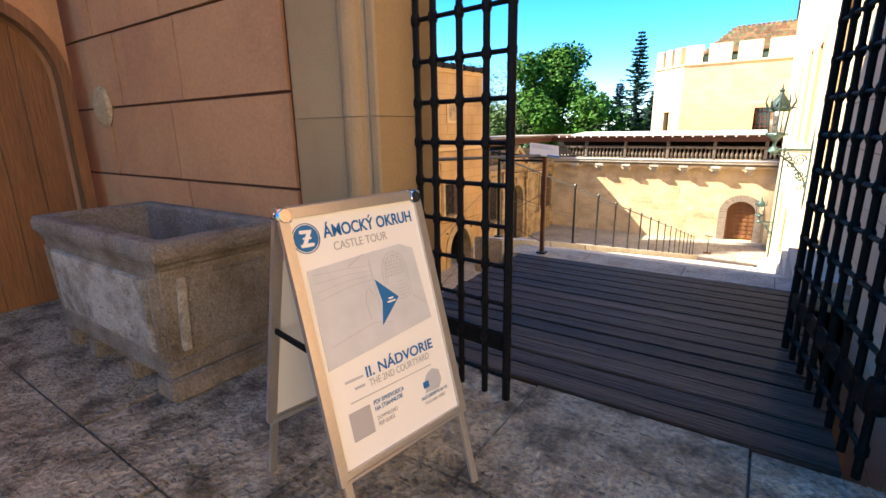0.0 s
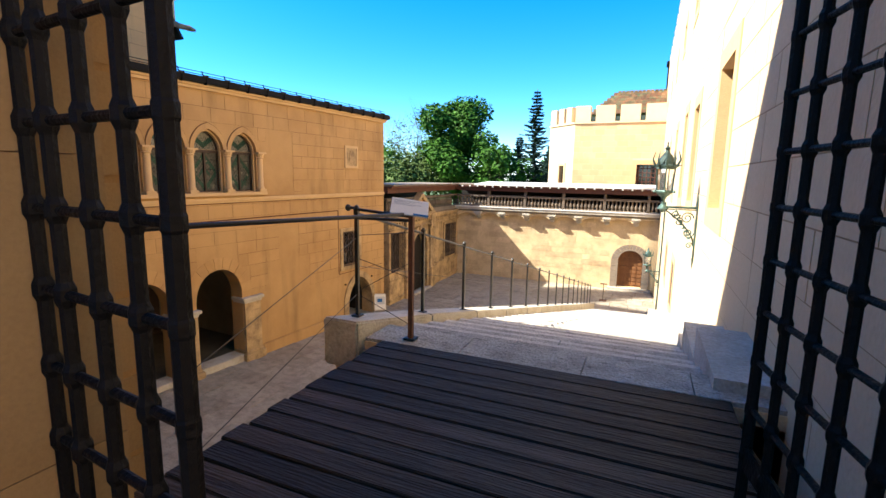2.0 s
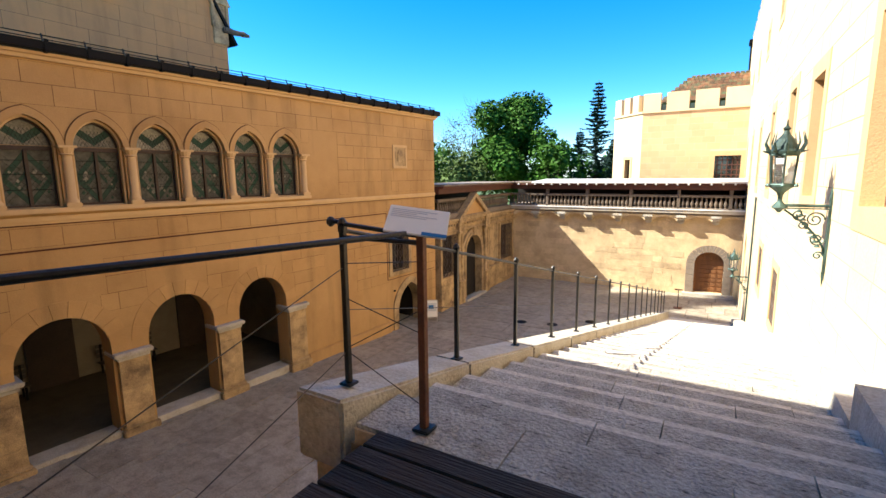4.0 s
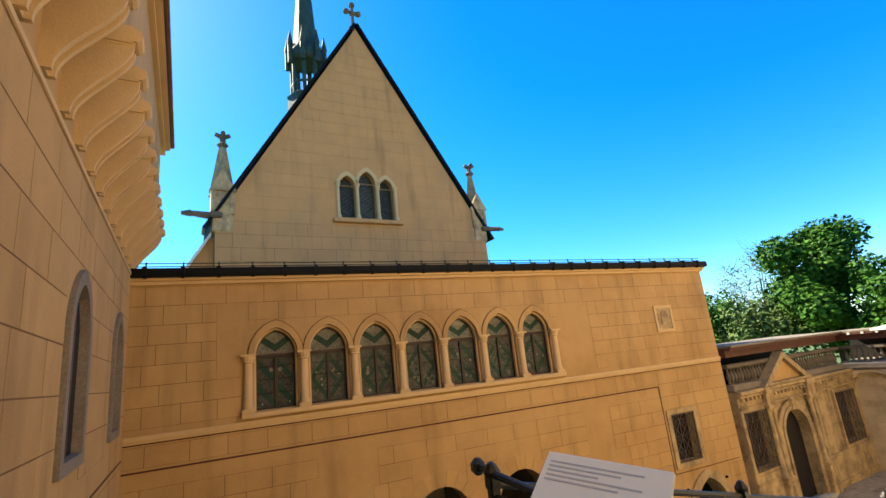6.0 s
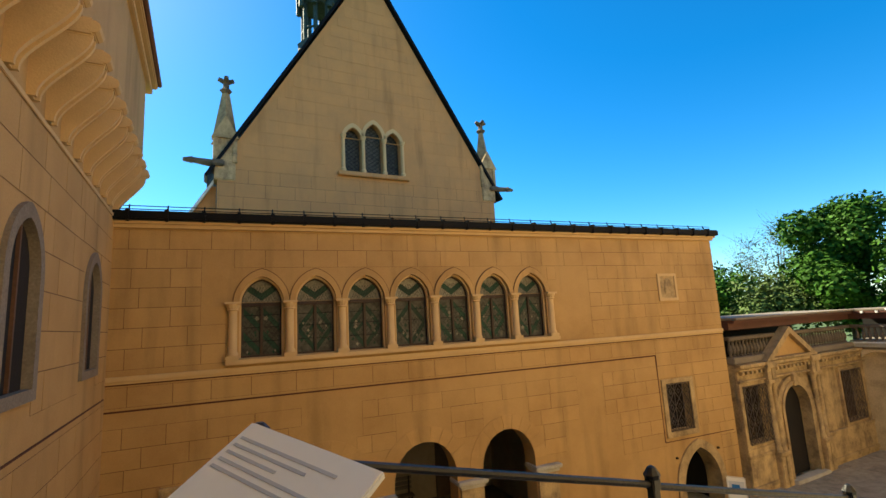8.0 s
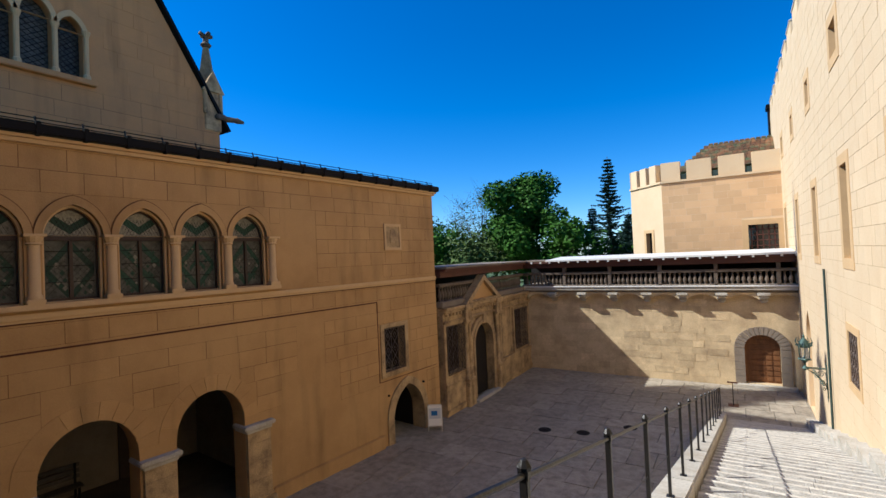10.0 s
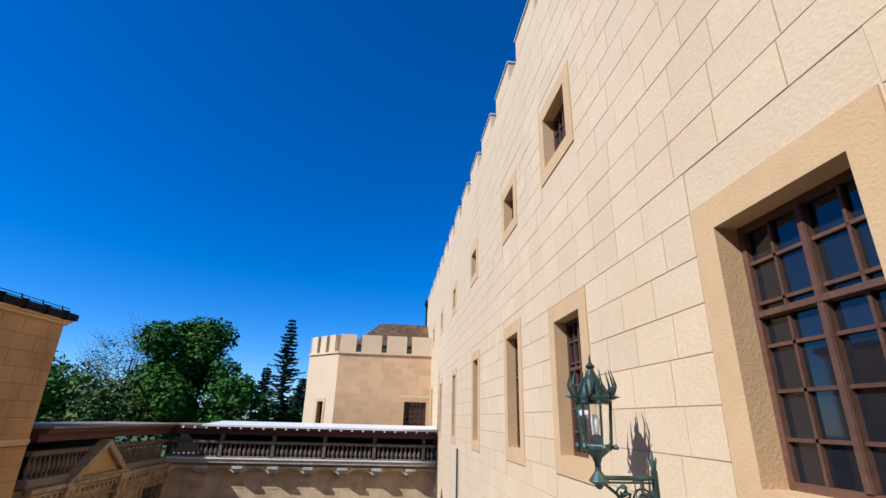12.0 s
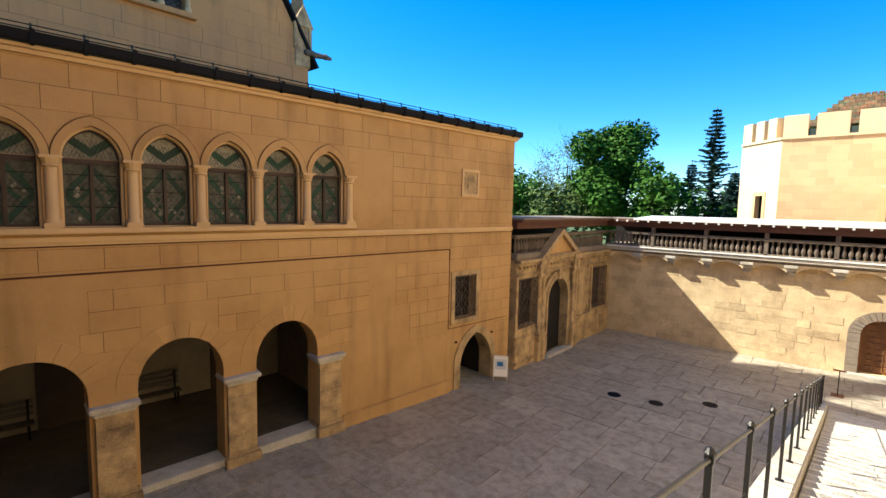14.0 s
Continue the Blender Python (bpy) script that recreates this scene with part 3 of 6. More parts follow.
for i, (a, e) in enumerate(wins):
    w = new("arched_window")
    w.parent = chapel
    part("hood_line", sheet(low_arch(a - 0.165, e + 0.165, SPR, SPR + 0.001, APX + 0.215), (low_arch(a - 0.1, e + 0.1, SPR + 0.004, SPR + 0.006, APX + 0.1),), -0.012, 0.05), OCHRE_JOINT, w)
    part("hood", sheet(low_arch(a - 0.142, e + 0.142, SPR, SPR + 0.001, APX + 0.19), (low_arch(a + 0.002, e - 0.002, SPR + 0.004, SPR + 0.006, APX - 0.002),), -0.04, 0.06), OCHRE, w)
    part("inner_rebate", ring(low_arch(a + 0.001, e - 0.001, SILL, SPR, APX), low_arch(a + 0.05, e - 0.05, SILL + 0.02, SPR, APX - 0.06), 0.1, 0.2), TRIM, w)
    part("casement", ring(low_arch(a, e, SILL, SPR, APX), low_arch(a + 0.07, e - 0.07, SILL + 0.07, SPR, APX - 0.1), 0.25, 0.33), DARKWOOD, w, "dark brown timber window frame")
    c = (a + e) / 2
    part("transom", box((a + 0.03, 0.23, SPR - 0.09), (e - 0.03, 0.32, SPR), 0.008), DARKWOOD, w)
    part("mullion", box((c - 0.035, 0.23, SILL + 0.05), (c + 0.035, 0.32, SPR - 0.05), 0.008), DARKWOOD, w)
    part("leaded_pane", sheet(low_arch(a + 0.02, e - 0.02, SILL + 0.02, SPR, APX - 0.02), (), 0.29, 0.3), LEADED, w, "dull leaded glass with green bands")
    part("quarry_pane", sheet(low_arch(a + 0.06, e - 0.06, SPR + 0.01, SPR + 0.012, APX - 0.09), (), 0.286, 0.2895), QUARRY, w, "pale lattice of small glass quarries")
    g, lead, lit = bmesh.new(), bmesh.new(), bmesh.new()

    def band(p, q, wide, into, y=0.2845):
        """A slanting strip of glass, wide measured upright."""
        into.faces.new([into.verts.new(v) for v in ((p[0], y, p[1] - wide / 2), (q[0], y, q[1] - wide / 2), (q[0], y, q[1] + wide / 2), (p[0], y, p[1] + wide / 2))])

    zl, zm, zh = SILL + 0.16, SILL + 0.68, SILL + 1.2
    for s in (-1, 1):
        near_c, far_c = c + s * 0.045, c + s * 0.44
        if i in (0, 4):
            for z0 in (zl + 0.42, zh):
                band((min(near_c, far_c), z0), (max(near_c, far_c), z0 - 0.44), 0.2, g)
        elif i in (3, 6):
            band((near_c, zl - 0.02), (far_c, zm), 0.2, g)
            band((far_c, zm), (near_c, zh), 0.2, g)
        else:
            band((near_c, zh), (far_c, zm), 0.19, g)
            band((near_c, zl), (far_c, zm), 0.19, g)
            band((near_c, zm + 0.1), (c + s * 0.2, zm - 0.1), 0.12, g)
        rr = random.Random(17 * i + s)
        for k in range(9):
            x0, z0 = c + s * rr.uniform(0.08, 0.37), SILL + rr.uniform(0.12, 1.18)
            m = rr.uniform(0.03, 0.055)
            (lit if k % 3 == 0 else g).faces.new([(lit if k % 3 == 0 else g).verts.new(v) for v in ((x0 - m, 0.2838, z0), (x0, 0.2838, z0 - m * 1.3), (x0 + m, 0.2838, z0), (x0, 0.2838, z0 + m * 1.3))])
        for z0 in (SILL + 0.42, SILL + 0.78, SILL + 1.1):
            bar((near_c, 0.282, z0), (far_c, 0.282, z0), 0.007, 4, lead)
        for k in range(-3, 10):
            for t in (-1, 1):
                z0 = SILL + 0.1 + 0.14 * k
                za, zb = z0 if t > 0 else z0 + 0.46, z0 + 0.46 if t > 0 else z0
                if min(za, zb) > SILL + 0.07 and max(za, zb) < SPR - 0.1:
                    bar((near_c, 0.2835, za), (far_c, 0.2835, zb), 0.003, 3, lead)
    for s in (-1, 1):
        band((c, SPR + 0.16), (c + s * 0.36, SPR + 0.42), 0.2, g, 0.2852)
    for k in range(-6, 7):
        for t in (-1, 1):
            x0 = c + k * 0.075
            x1 = x0 + t * 0.2
            if abs(x1 - c) < 0.36 and abs(x0 - c) < 0.45:
                bar((x0, 0.2825, SPR + 0.02), (x1, 0.2825, SPR + 0.42), 0.0035, 3, lead)
    part("clear_quarry", lit, QUARRY, w)
    part("green_glass", g, LEADED_GREEN, w, "green glass bands")
    part("lead_came", lead, IRON, w)
for i in range(8):
    u = 2.88 - 0.1475 + 1.385 * i
    col = new("column")
    col.parent = chapel
    part("shaft", lathe([(0.14, SILL + 0.1), (0.14, SILL + 0.15), (0.11, SILL + 0.2), (0.105, SPR - 0.2)], 16, at=(u, -0.02, 0)), TRIM, col, smooth=True)
    part("base", box((u - 0.16, -0.18, SILL), (u + 0.16, 0.1, SILL + 0.1), 0.02), TRIM, col)
    cap = lathe([(0.12, SPR - 0.2), (0.15, SPR - 0.18), (0.13, SPR - 0.15), (0.17, SPR - 0.06), (0.18, SPR - 0.02)], 12, at=(u, -0.02, 0))
    box((u - 0.19, -0.2, SPR - 0.03), (u + 0.19, 0.1, SPR + 0.03), 0.01, cap)
    part("capital", cap, TRIM, col)
# arcade
for u in (3.62, 6.38, 9.14, 11.75):
    pier = new("pier")
    pier.parent = chapel
    part("base", box((u - 0.46, -0.24, -6.0), (u + 0.46, 0.5, -5.42), 0.03), SAND, pier)
    part("base_moulding", box((u - 0.41, -0.18, -5.42), (u + 0.41, 0.5, -5.3), 0.04), SAND, pier)
    z = -5.36
    for h in (0.5, 0.55, 0.5, 0.33):
        block("stone", (u - 0.36, -0.12, z + 0.008), (u + 0.36, 0.55, z + h), SAND, pier)
        z += h
    cap = box((u - 0.4, -0.16, z), (u + 0.4, 0.5, z + 0.1), 0.02)
    box((u - 0.48, -0.22, z + 0.1), (u + 0.48, 0.5, z + 0.22), 0.025, cap)
    part("impost", cap, KERB, pier)
for a, e in arches:
    cc, rr = (a + e) / 2, (e - a) / 2
    for k in range(11):
        a0, a1 = math.pi * k / 11 + 0.006, math.pi * (k + 1) / 11 - 0.006
        q = [(cc + (rr + o) * math.cos(t), -3.02 + (0.98 + o) * math.sin(t)) for o, t in ((0.0, a0), (0.42, a0), (0.42, (a0 + a1) / 2), (0.42, a1), (0.0, a1), (0.0, (a0 + a1) / 2))]
        part("voussoir", sheet(q, (), -0.014, 0.04), OCHRE, chapel)
    part("sill_step", box((a - 0.1, -0.05, -6.0), (e + 0.1, 0.6, -5.43), 0.02), KERB, chapel)
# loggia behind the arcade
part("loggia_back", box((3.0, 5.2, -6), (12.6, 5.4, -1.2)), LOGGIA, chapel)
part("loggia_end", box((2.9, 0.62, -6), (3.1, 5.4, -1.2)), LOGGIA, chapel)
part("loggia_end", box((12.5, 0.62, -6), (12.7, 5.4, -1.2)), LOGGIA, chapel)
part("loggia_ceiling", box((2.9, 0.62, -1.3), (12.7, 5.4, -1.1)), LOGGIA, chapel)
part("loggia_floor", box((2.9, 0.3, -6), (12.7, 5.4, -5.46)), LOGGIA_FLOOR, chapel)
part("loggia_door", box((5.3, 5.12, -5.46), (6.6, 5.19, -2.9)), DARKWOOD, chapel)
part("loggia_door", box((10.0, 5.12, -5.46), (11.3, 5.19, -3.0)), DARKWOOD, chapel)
# benches in the arcade
for u in (4.3, 8.0):
    bench = thing("bench", chapel.matrix_world @ Matrix.Translation((u, 4.5, -5.46)), "weathered grey slatted wooden bench under the arcade", "bench", group="arcade benches")
    for k in range(3):
        part("seat_slat", box((-0.9, 0.0 + 0.14 * k, 0.42), (0.9, 0.12 + 0.14 * k, 0.46), 0.006), GREYWOOD, bench)
    for k in range(3):
        part("back_slat", box((-0.9, 0.43, 0.58 + 0.17 * k), (0.9, 0.46, 0.7 + 0.17 * k), 0.006), GREYWOOD, bench)
    for q in (-0.8, 0.75):
        part("leg", box((q, 0.02, 0), (q + 0.06, 0.08, 0.42)), IRON, bench)
        part("back_leg", box((q, 0.4, 0), (q + 0.06, 0.43, 1.05)), IRON, bench)
# square window
w = new("window")
w.parent = chapel
part("stone_surround", ring(rect(1.32, -3.85, 2.93, -2.22), rect(1.6, -3.56, 2.66, -2.45), -0.05, 0.34), SAND, w)
part("outer_moulding", ring(rect(1.24, -3.93, 3.01, -2.14), rect(1.325, -3.845, 2.925, -2.225), -0.075, 0.02), SAND, w)
block("pane", (1.35, 0.35, -3.8), (2.9, 0.36, -2.2), PANE, w)
for k in range(5):
    part("iron_bar", bar((1.52, 0.15, -3.4 + 0.2 * k), (2.74, 0.15, -3.4 + 0.2 * k), 0.016, 6), IRON, w)
# grilled window
w = new("window")
w.parent = chapel
part("stone_surround", ring(rect(16.9, -3.22, 18.46, -1.2), lw, -0.05, 0.34), SAND, w)
block("pane", (17.0, 0.35, -3.1), (18.35, 0.36, -1.3), PANE, w)
grille(w, 17.1, 18.26, -3.02, -1.38, -0.02, 0.17, 0.013)
# pointed doorway
d = new("pointed_doorway")
d.parent = chapel
part("stone_arch", ring(pointed_arch(17.12, 19.55, -6.0, -4.9, -3.42), pointed_arch(17.45, 19.28, -6.0, -4.98, -3.72), -0.06, 0.59), SAND, d)
# passage walls coloured black, so its inner shade is painted rather than cast
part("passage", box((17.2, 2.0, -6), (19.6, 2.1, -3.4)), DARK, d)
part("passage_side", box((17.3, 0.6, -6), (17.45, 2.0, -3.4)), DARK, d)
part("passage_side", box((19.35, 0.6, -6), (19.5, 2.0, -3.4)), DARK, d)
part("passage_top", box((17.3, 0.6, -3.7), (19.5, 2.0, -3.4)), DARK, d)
for q, zz in ((17.2, -3.95), (19.3, -3.9)):
    part("iron_knob", lathe([(0.05, 0), (0.05, 0.05), (0.02, 0.07)], 8, at=(q, -0.05, zz)), IRON, d)
# carved plaque
p = new("plaque")
p.parent = chapel
part("frame", ring(rect(17.32, 1.63, 18.27, 2.66), plq, -0.05, 0.02), TRIM, p)
g = box((17.42, -0.015, 1.74), (18.17, 0.01, 2.55))
box((17.62, -0.05, 1.9), (17.97, 0.0, 2.3), 0.03, g)
box((17.69, -0.04, 2.28), (17.9, 0.0, 2.45), 0.03, g)
part("relief", g, SAND, p, "weathered carved relief panel")

# ---- gate wall and passage ----
GIN, GOUT = 1.33, 2.28
gate_in = thing("wall_gate", frame_of((0, GIN, 0), (1, 0, 0)), "thick gate wall of reddish ochre blocks with stone jambs", "wall", kind="structure")
opening = rect(-2.14, -0.2, -0.06, 3.3)
part("wall_core", sheet(rect(-6.5, -0.3, 4.4, 8.2), (opening,), 0, 0.45), RED_OCHRE, gate_in)
# wider outer part of the gateway
part("outer_core", sheet(rect(-15.3, -6.3, 0.1, 8.2), (rect(-2.78, -0.4, 0.09, 3.3), pointed_arch(-9.6, -8.45, 0.75, 2.2, 2.9), pointed_arch(-13.7, -12.55, 0.75, 2.2, 2.9)), 0.46, GOUT - GIN), OCHRE, gate_in)
coursing(gate_in, RED_OCHRE, -6.4, -2.705, 0.0, 3.6, 0.52, 0.95, [], proud=0.02, joint=0.018, near=(-3.5, 1.2), name="ochre_block", seed=3)
def jamb_stone(z0, z1):
    """One stone of the moulded jamb: a flat face, a roll, a hollow and the reveal."""
    prof = [(-2.665, 0.3), (-2.665, -0.03), (-2.35, -0.03), (-2.325, -0.02), (-2.315, 0.0)]
    prof += [(-2.25 - 0.062 * math.cos(math.pi * i / 8), -0.01 - 0.055 * math.sin(math.pi * i / 8)) for i in range(9)]
    prof += [(-2.17, 0.0), (-2.15, -0.012), (-2.115, -0.012), (-2.105, 0.0), (-2.105, 0.446), (-2.3, 0.446)]
    g = bmesh.new()
    lo, hi = [[g.verts.new((x, y, z)) for x, y in prof] for z in (z0, z1)]
    g.faces.new(lo)
    g.faces.new(hi[::-1])
    for i in range(len(prof)):
        j = (i + 1) % len(prof)
        g.faces.new((lo[i], lo[j], hi[j], hi[i]))
    return g


for z0, z1 in ((-0.02, 0.62), (0.623, 1.4), (1.403, 2.2), (2.203, 2.85), (2.853, 3.5)):
    part("jamb_stone", jamb_stone(z0, z1), JAMB, gate_in)
for u0, u1, pr in ((-0.066, 0.06, 0.012), (0.06, 0.23, 0.07)):
    z = -0.02
    while z < 3.4:
        part("jamb_stone", box((u0 + 0.001, -pr, z + 0.002), (u1 - 0.001, 0.3, z + 0.743), 0.008), JAMB, gate_in)
        z += 0.745
z = -0.3
rng = random.Random(9)
while z < 3.3:
    h = rng.uniform(0.35, 0.5)
    dx = rng.uniform(-0.04, 0.05)
    part("quoin", box((-3.15 - dx, 0.52, z + 0.004), (-2.775 + dx * 0.15, GOUT - GIN + 0.03, min(z + h, 3.3)), 0.014), JAMB, gate_in)
    z += h
part("rubbing_stone", lathe([(0.13, 0), (0.16, 0.03), (0.12, 0.05)], 16, at=(0, 0, 0)), SAND, gate_in).matrix_local = pose(-4.95, 0.0, 1.55, 90)
# walls that close the passage; the west one is raised, unseen, to block sun
wl = thing("wall_west", frame_of((-5.5, -1.2, 0), (0, 1, 0)), "plastered side wall of the gate passage with an arched doorway", "wall", kind="structure")
dh = round_arch(1.35, 2.34, -0.05, 1.75, 2.25)
part("wall", sheet(rect(-9.5, -0.3, 2.42, 7.8), (dh,), -0.3, 0.25), RED_OCHRE, wl)
# frame coloured door brown to paint in the shade of the reveal
part("stone_frame", ring(round_arch(1.25, 2.41, -0.05, 1.75, 2.34), round_arch(1.352, 2.338, -0.05, 1.75, 2.248), -0.32, -0.2), WOOD, wl)
dr = new("door")
dr.parent = wl
for k in range(5):
    b = sheet(rect(1.352 + 0.198 * k + 0.003, 0, 1.352 + 0.198 * (k + 1) - 0.003, 2.24), (), -0.1, -0.03)
    part("board", b, WOOD, dr)
g = bar((1.5, -0.15, 1.1), (1.62, -0.15, 1.1), 0.015, 6)
bar((1.5, -0.15, 1.1), (1.5, -0.09, 1.1), 0.012, 6, g)
box((1.46, -0.12, 1.0), (1.53, -0.1, 1.2), 0.004, g)
part("door_handle", g, IRON, dr, "black iron lever handle")
# added wall, out of view, a reflector for warm sunlight into the passage
we = thing("bounce_wall_east", frame_of((4.3, 1.3, 0), (0, -1, 0)), "added unseen plastered wall that bounces sunlight into the gate passage", "wall", kind="structure")
part("wall", box((0.0, 0.0, -0.3), (12, 0.3, 6.0)), PALE, we)
fl = thing("floor", Matrix.Identity(4), "worn stone slab floor of the gate passage", "floor", kind="structure")
part("bedding", box((-9, -14, -0.2), (4.5, 1.72, -0.02)), PAVE_JOINT, fl)
part("threshold_wall", box((-3.0, 1.7, -6.2), (0.09, 1.77, -0.1)), WALLSTONE, fl)

# gate building towards the courtyard
go = thing("gatehouse_front", frame_of((0, GOUT, 0), (-1, 0, 0)), "ochre gatehouse front with a row of curved stone brackets", "building", kind="structure")
part("overhang", box((5.0, -0.5, 5.45), (15.4, 0.0, 7.9)), OCHRE, go)
b = box((0, -0.6, 7.9), (16, 0.1, 8.05), 0.02)
box((0, -0.72, 8.05), (16, 0.1, 8.2), 0.03, b)
part("cornice", b, TRIM, go)
part("gutter", bar((0, -0.76, 8.2), (16, -0.76, 8.2), 0.06, 8), RUST, go)
part("band", box((0, -0.03, 4.2), (15.1, 0.0, 4.28), 0.008), TRIM, go)


def bracket(u, wide=0.2, k=1.0):
    """A tall ogee console: a swept face between two raised edges, a block and a scroll on top."""
    n = 16
    prof = []
    for i in range(n + 1):
        t = i / n
        out = 0.52 * (t - 0.16 * math.sin(2 * math.pi * t))
        prof.append((-0.03 - out * k - 0.02, 4.3 + 0.93 * t - 0.05 * math.sin(2 * math.pi * t)))
    g = bmesh.new()
    for s0, s1, off in ((u - wide / 2 + 0.05, u + wide / 2 - 0.05, 0.0), (u - wide / 2, u - wide / 2 + 0.055, 0.05), (u + wide / 2 - 0.055, u + wide / 2, 0.05)):
        left = [[g.verts.new((s, y - off, z)) for y, z in prof] + [g.verts.new((s, 0.02, prof[-1][1])), g.verts.new((s, 0.02, prof[0][1]))] for s in (s0, s1)]
        m = len(left[0])
        g.faces.new(left[0])
        g.faces.new(left[1][::-1])
        for i in range(m):
            j = (i + 1) % m
            g.faces.new((left[0][i], left[1][i], left[1][j], left[0][j]))
    box((u - wide / 2 - 0.03, -0.63 * k, 5.2), (u + wide / 2 + 0.03, 0.0, 5.46), 0.025, g)
    bar((u - wide / 2 - 0.035, -0.62 * k, 5.33), (u + wide / 2 + 0.035, -0.62 * k, 5.33), 0.085, 10, g)
    return g


u = 5.66
while u < 15.1:
    part("bracket", bracket(u), TRIM, go, "curved stone console bracket")
    u += 0.78
part("corner_bracket", bracket(4.7, 0.9, 1.0), TRIM, go)
part("corner_overhang", box((3.6, -0.5, 5.46), (5.0, 0.0, 7.9)), OCHRE, go)
for a in (8.45, 12.55):
    w = new("lancet_window")
    w.parent = go
    part("stone_surround", ring(pointed_arch(a - 0.16, a + 1.31, 0.62, 2.15, 3.06), pointed_arch(a + 0.02, a + 1.13, 0.77, 2.2, 2.86), -0.06, 0.12), GREYSTONE, w)
    part("dark_pane", sheet(pointed_arch(a + 0.01, a + 1.14, 0.76, 2.2, 2.87), (), 0.06, 0.08), DARK, w)
    part("mullion", box((a + 0.55, 0.02, 0.78), (a + 0.6, 0.058, 2.8)), WINWOOD, w)
part("incised_and_shade_line", box((3.2, -0.012, -0.02), (15.0, 0.0, 0.01)), RED_JOINT, go)

# ---- portal wing ----
PW = thing("portal_wing", frame_of((-13.45, 22.6, 0.1), (0, 1, 0)), "low sandstone wing with a pedimented portal between grilled windows", "building", kind="structure")
po = round_arch(2.95, 4.95, -5.9, -3.2, -2.2)
part("wall", sheet(rect(0.25, -6.2, 10.38, -1.3), (rect(0.38, -4.18, 2.12, -1.88), rect(7.93, -4.38, 9.77, -1.98), round_arch(2.85, 5.05, -6.0, -3.2, -2.1)), 0, 0.5), SAND, PW)
part("entablature", box((0.25, -0.12, -1.3), (10.3, 0.5, -1.12), 0.02), SAND, PW)
part("frieze", box((0.25, -0.05, -1.75), (10.3, 0.0, -1.3), 0.02), SAND, PW)
part("base_course", box((0.25, -0.1, -6.1), (2.4, 0.0, -4.3), 0.03), SAND, PW)
part("base_course", box((5.7, -0.1, -6.1), (10.3, 0.0, -4.55), 0.03), SAND, PW)
for u0, u1, w0, w1 in ((0.45, 2.05, -4.1, -1.95), (8.0, 9.7, -4.3, -2.05)):
    w = new("window")
    w.parent = PW
    part("stone_surround", ring(rect(u0 - 0.16, w0 - 0.16, u1 + 0.16, w1 + 0.16), rect(u0, w0, u1, w1), -0.08, 0.28), SAND, w)
    block("pane", (u0 - 0.05, 0.3, w0), (u1 + 0.05, 0.31, w1), PANE, w)
    grille(w, u0 - 0.02, u1 + 0.02, w0 - 0.02, w1 + 0.02, -0.14, 0.19, 0.014)
d = new("portal")
d.parent = PW
part("arch_moulding", ring(round_arch(2.55, 5.35, -5.9, -3.2, -1.85), po, -0.12, 0.28), SAND, d)
part("arch_inner", ring(round_arch(2.8, 5.1, -5.9, -3.2, -2.05), round_arch(2.955, 4.945, -5.9, -3.2, -2.21), -0.17, 0.0), SAND, d)
part("keystone", box((3.8, -0.24, -2.25), (4.1, 0.0, -1.75), 0.03), SAND, d)
part("door_leaf", sheet(round_arch(2.9, 5.0, -5.9, -3.2, -2.15), (), 0.3, 0.36), DARK, d)
part("step", box((2.7, -0.4, -6.1), (5.2, 0.0, -5.78), 0.03), KERB, d)
for u in (2.1, 2.42, 5.48, 5.8):
    g = box((u - 0.17, -0.3, -6.0), (u + 0.17, 0.0, -4.75), 0.03)
    box((u - 0.2, -0.34, -4.75), (u + 0.2, 0.0, -4.58), 0.03, g)
    part("pedestal", g, SAND, d)
    part("pilaster", lathe([(0.15, -4.58), (0.15, -4.5), (0.115, -4.44), (0.11, -3.2), (0.095, -2.1), (0.13, -2.03), (0.15, -1.95)], 12, at=(u, -0.14, 0)), SAND, d, smooth=True)
    g = box((u - 0.17, -0.3, -1.95), (u + 0.17, 0.0, -1.82), 0.015, None)
    box((u - 0.14, -0.26, -1.82), (u + 0.14, 0.0, -1.36), 0.015, g)
    box((u - 0.19, -0.33, -1.36), (u + 0.19, 0.0, -1.1), 0.025, g)
    part("capital", g, SAND, d)
for w0, w1, out in ((-1.8, -1.72, 0.16), (-1.36, -1.28, 0.2), (-1.24, -1.1, 0.26)):
    part("moulding", box((0.25, -out, w0), (10.3, 0.0, w1), 0.015), SAND, PW)
for w0, w1, out in ((-4.62, -4.5, 0.14), (-5.75, -5.6, 0.16)):
    part("moulding", box((0.25, -out, w0), (1.9, 0.0, w1), 0.015), SAND, PW)
    part("moulding", box((6.05, -out, w0), (10.3, 0.0, w1), 0.015), SAND, PW)
u = 0.4
while u < 10.2:
    part("dentil", box((u, -0.2, -1.5), (u + 0.14, 0.0, -1.37), 0.01), SAND, PW)
    u += 0.3
for u0, u1, w0, w1 in ((0.45, 2.05, -4.1, -1.95), (8.0, 9.7, -4.3, -2.05)):
    part("window_moulding", ring(rect(u0 - 0.24, w0 - 0.24, min(u1 + 0.24, 9.95), w1 + 0.1), rect(u0 - 0.165, w0 - 0.165, u1 + 0.165 if u1 > 5 else u1 + 0.02, w1 + 0.04), -0.12, 0.0), SAND, PW)
tri = [(2.0, -1.08), (5.9, -1.08), (3.95, 0.22)]
part("pediment", ring(tri, [(2.55, -0.98), (5.35, -0.98), (3.95, -0.05)], -0.3, 0.1), SAND, d)
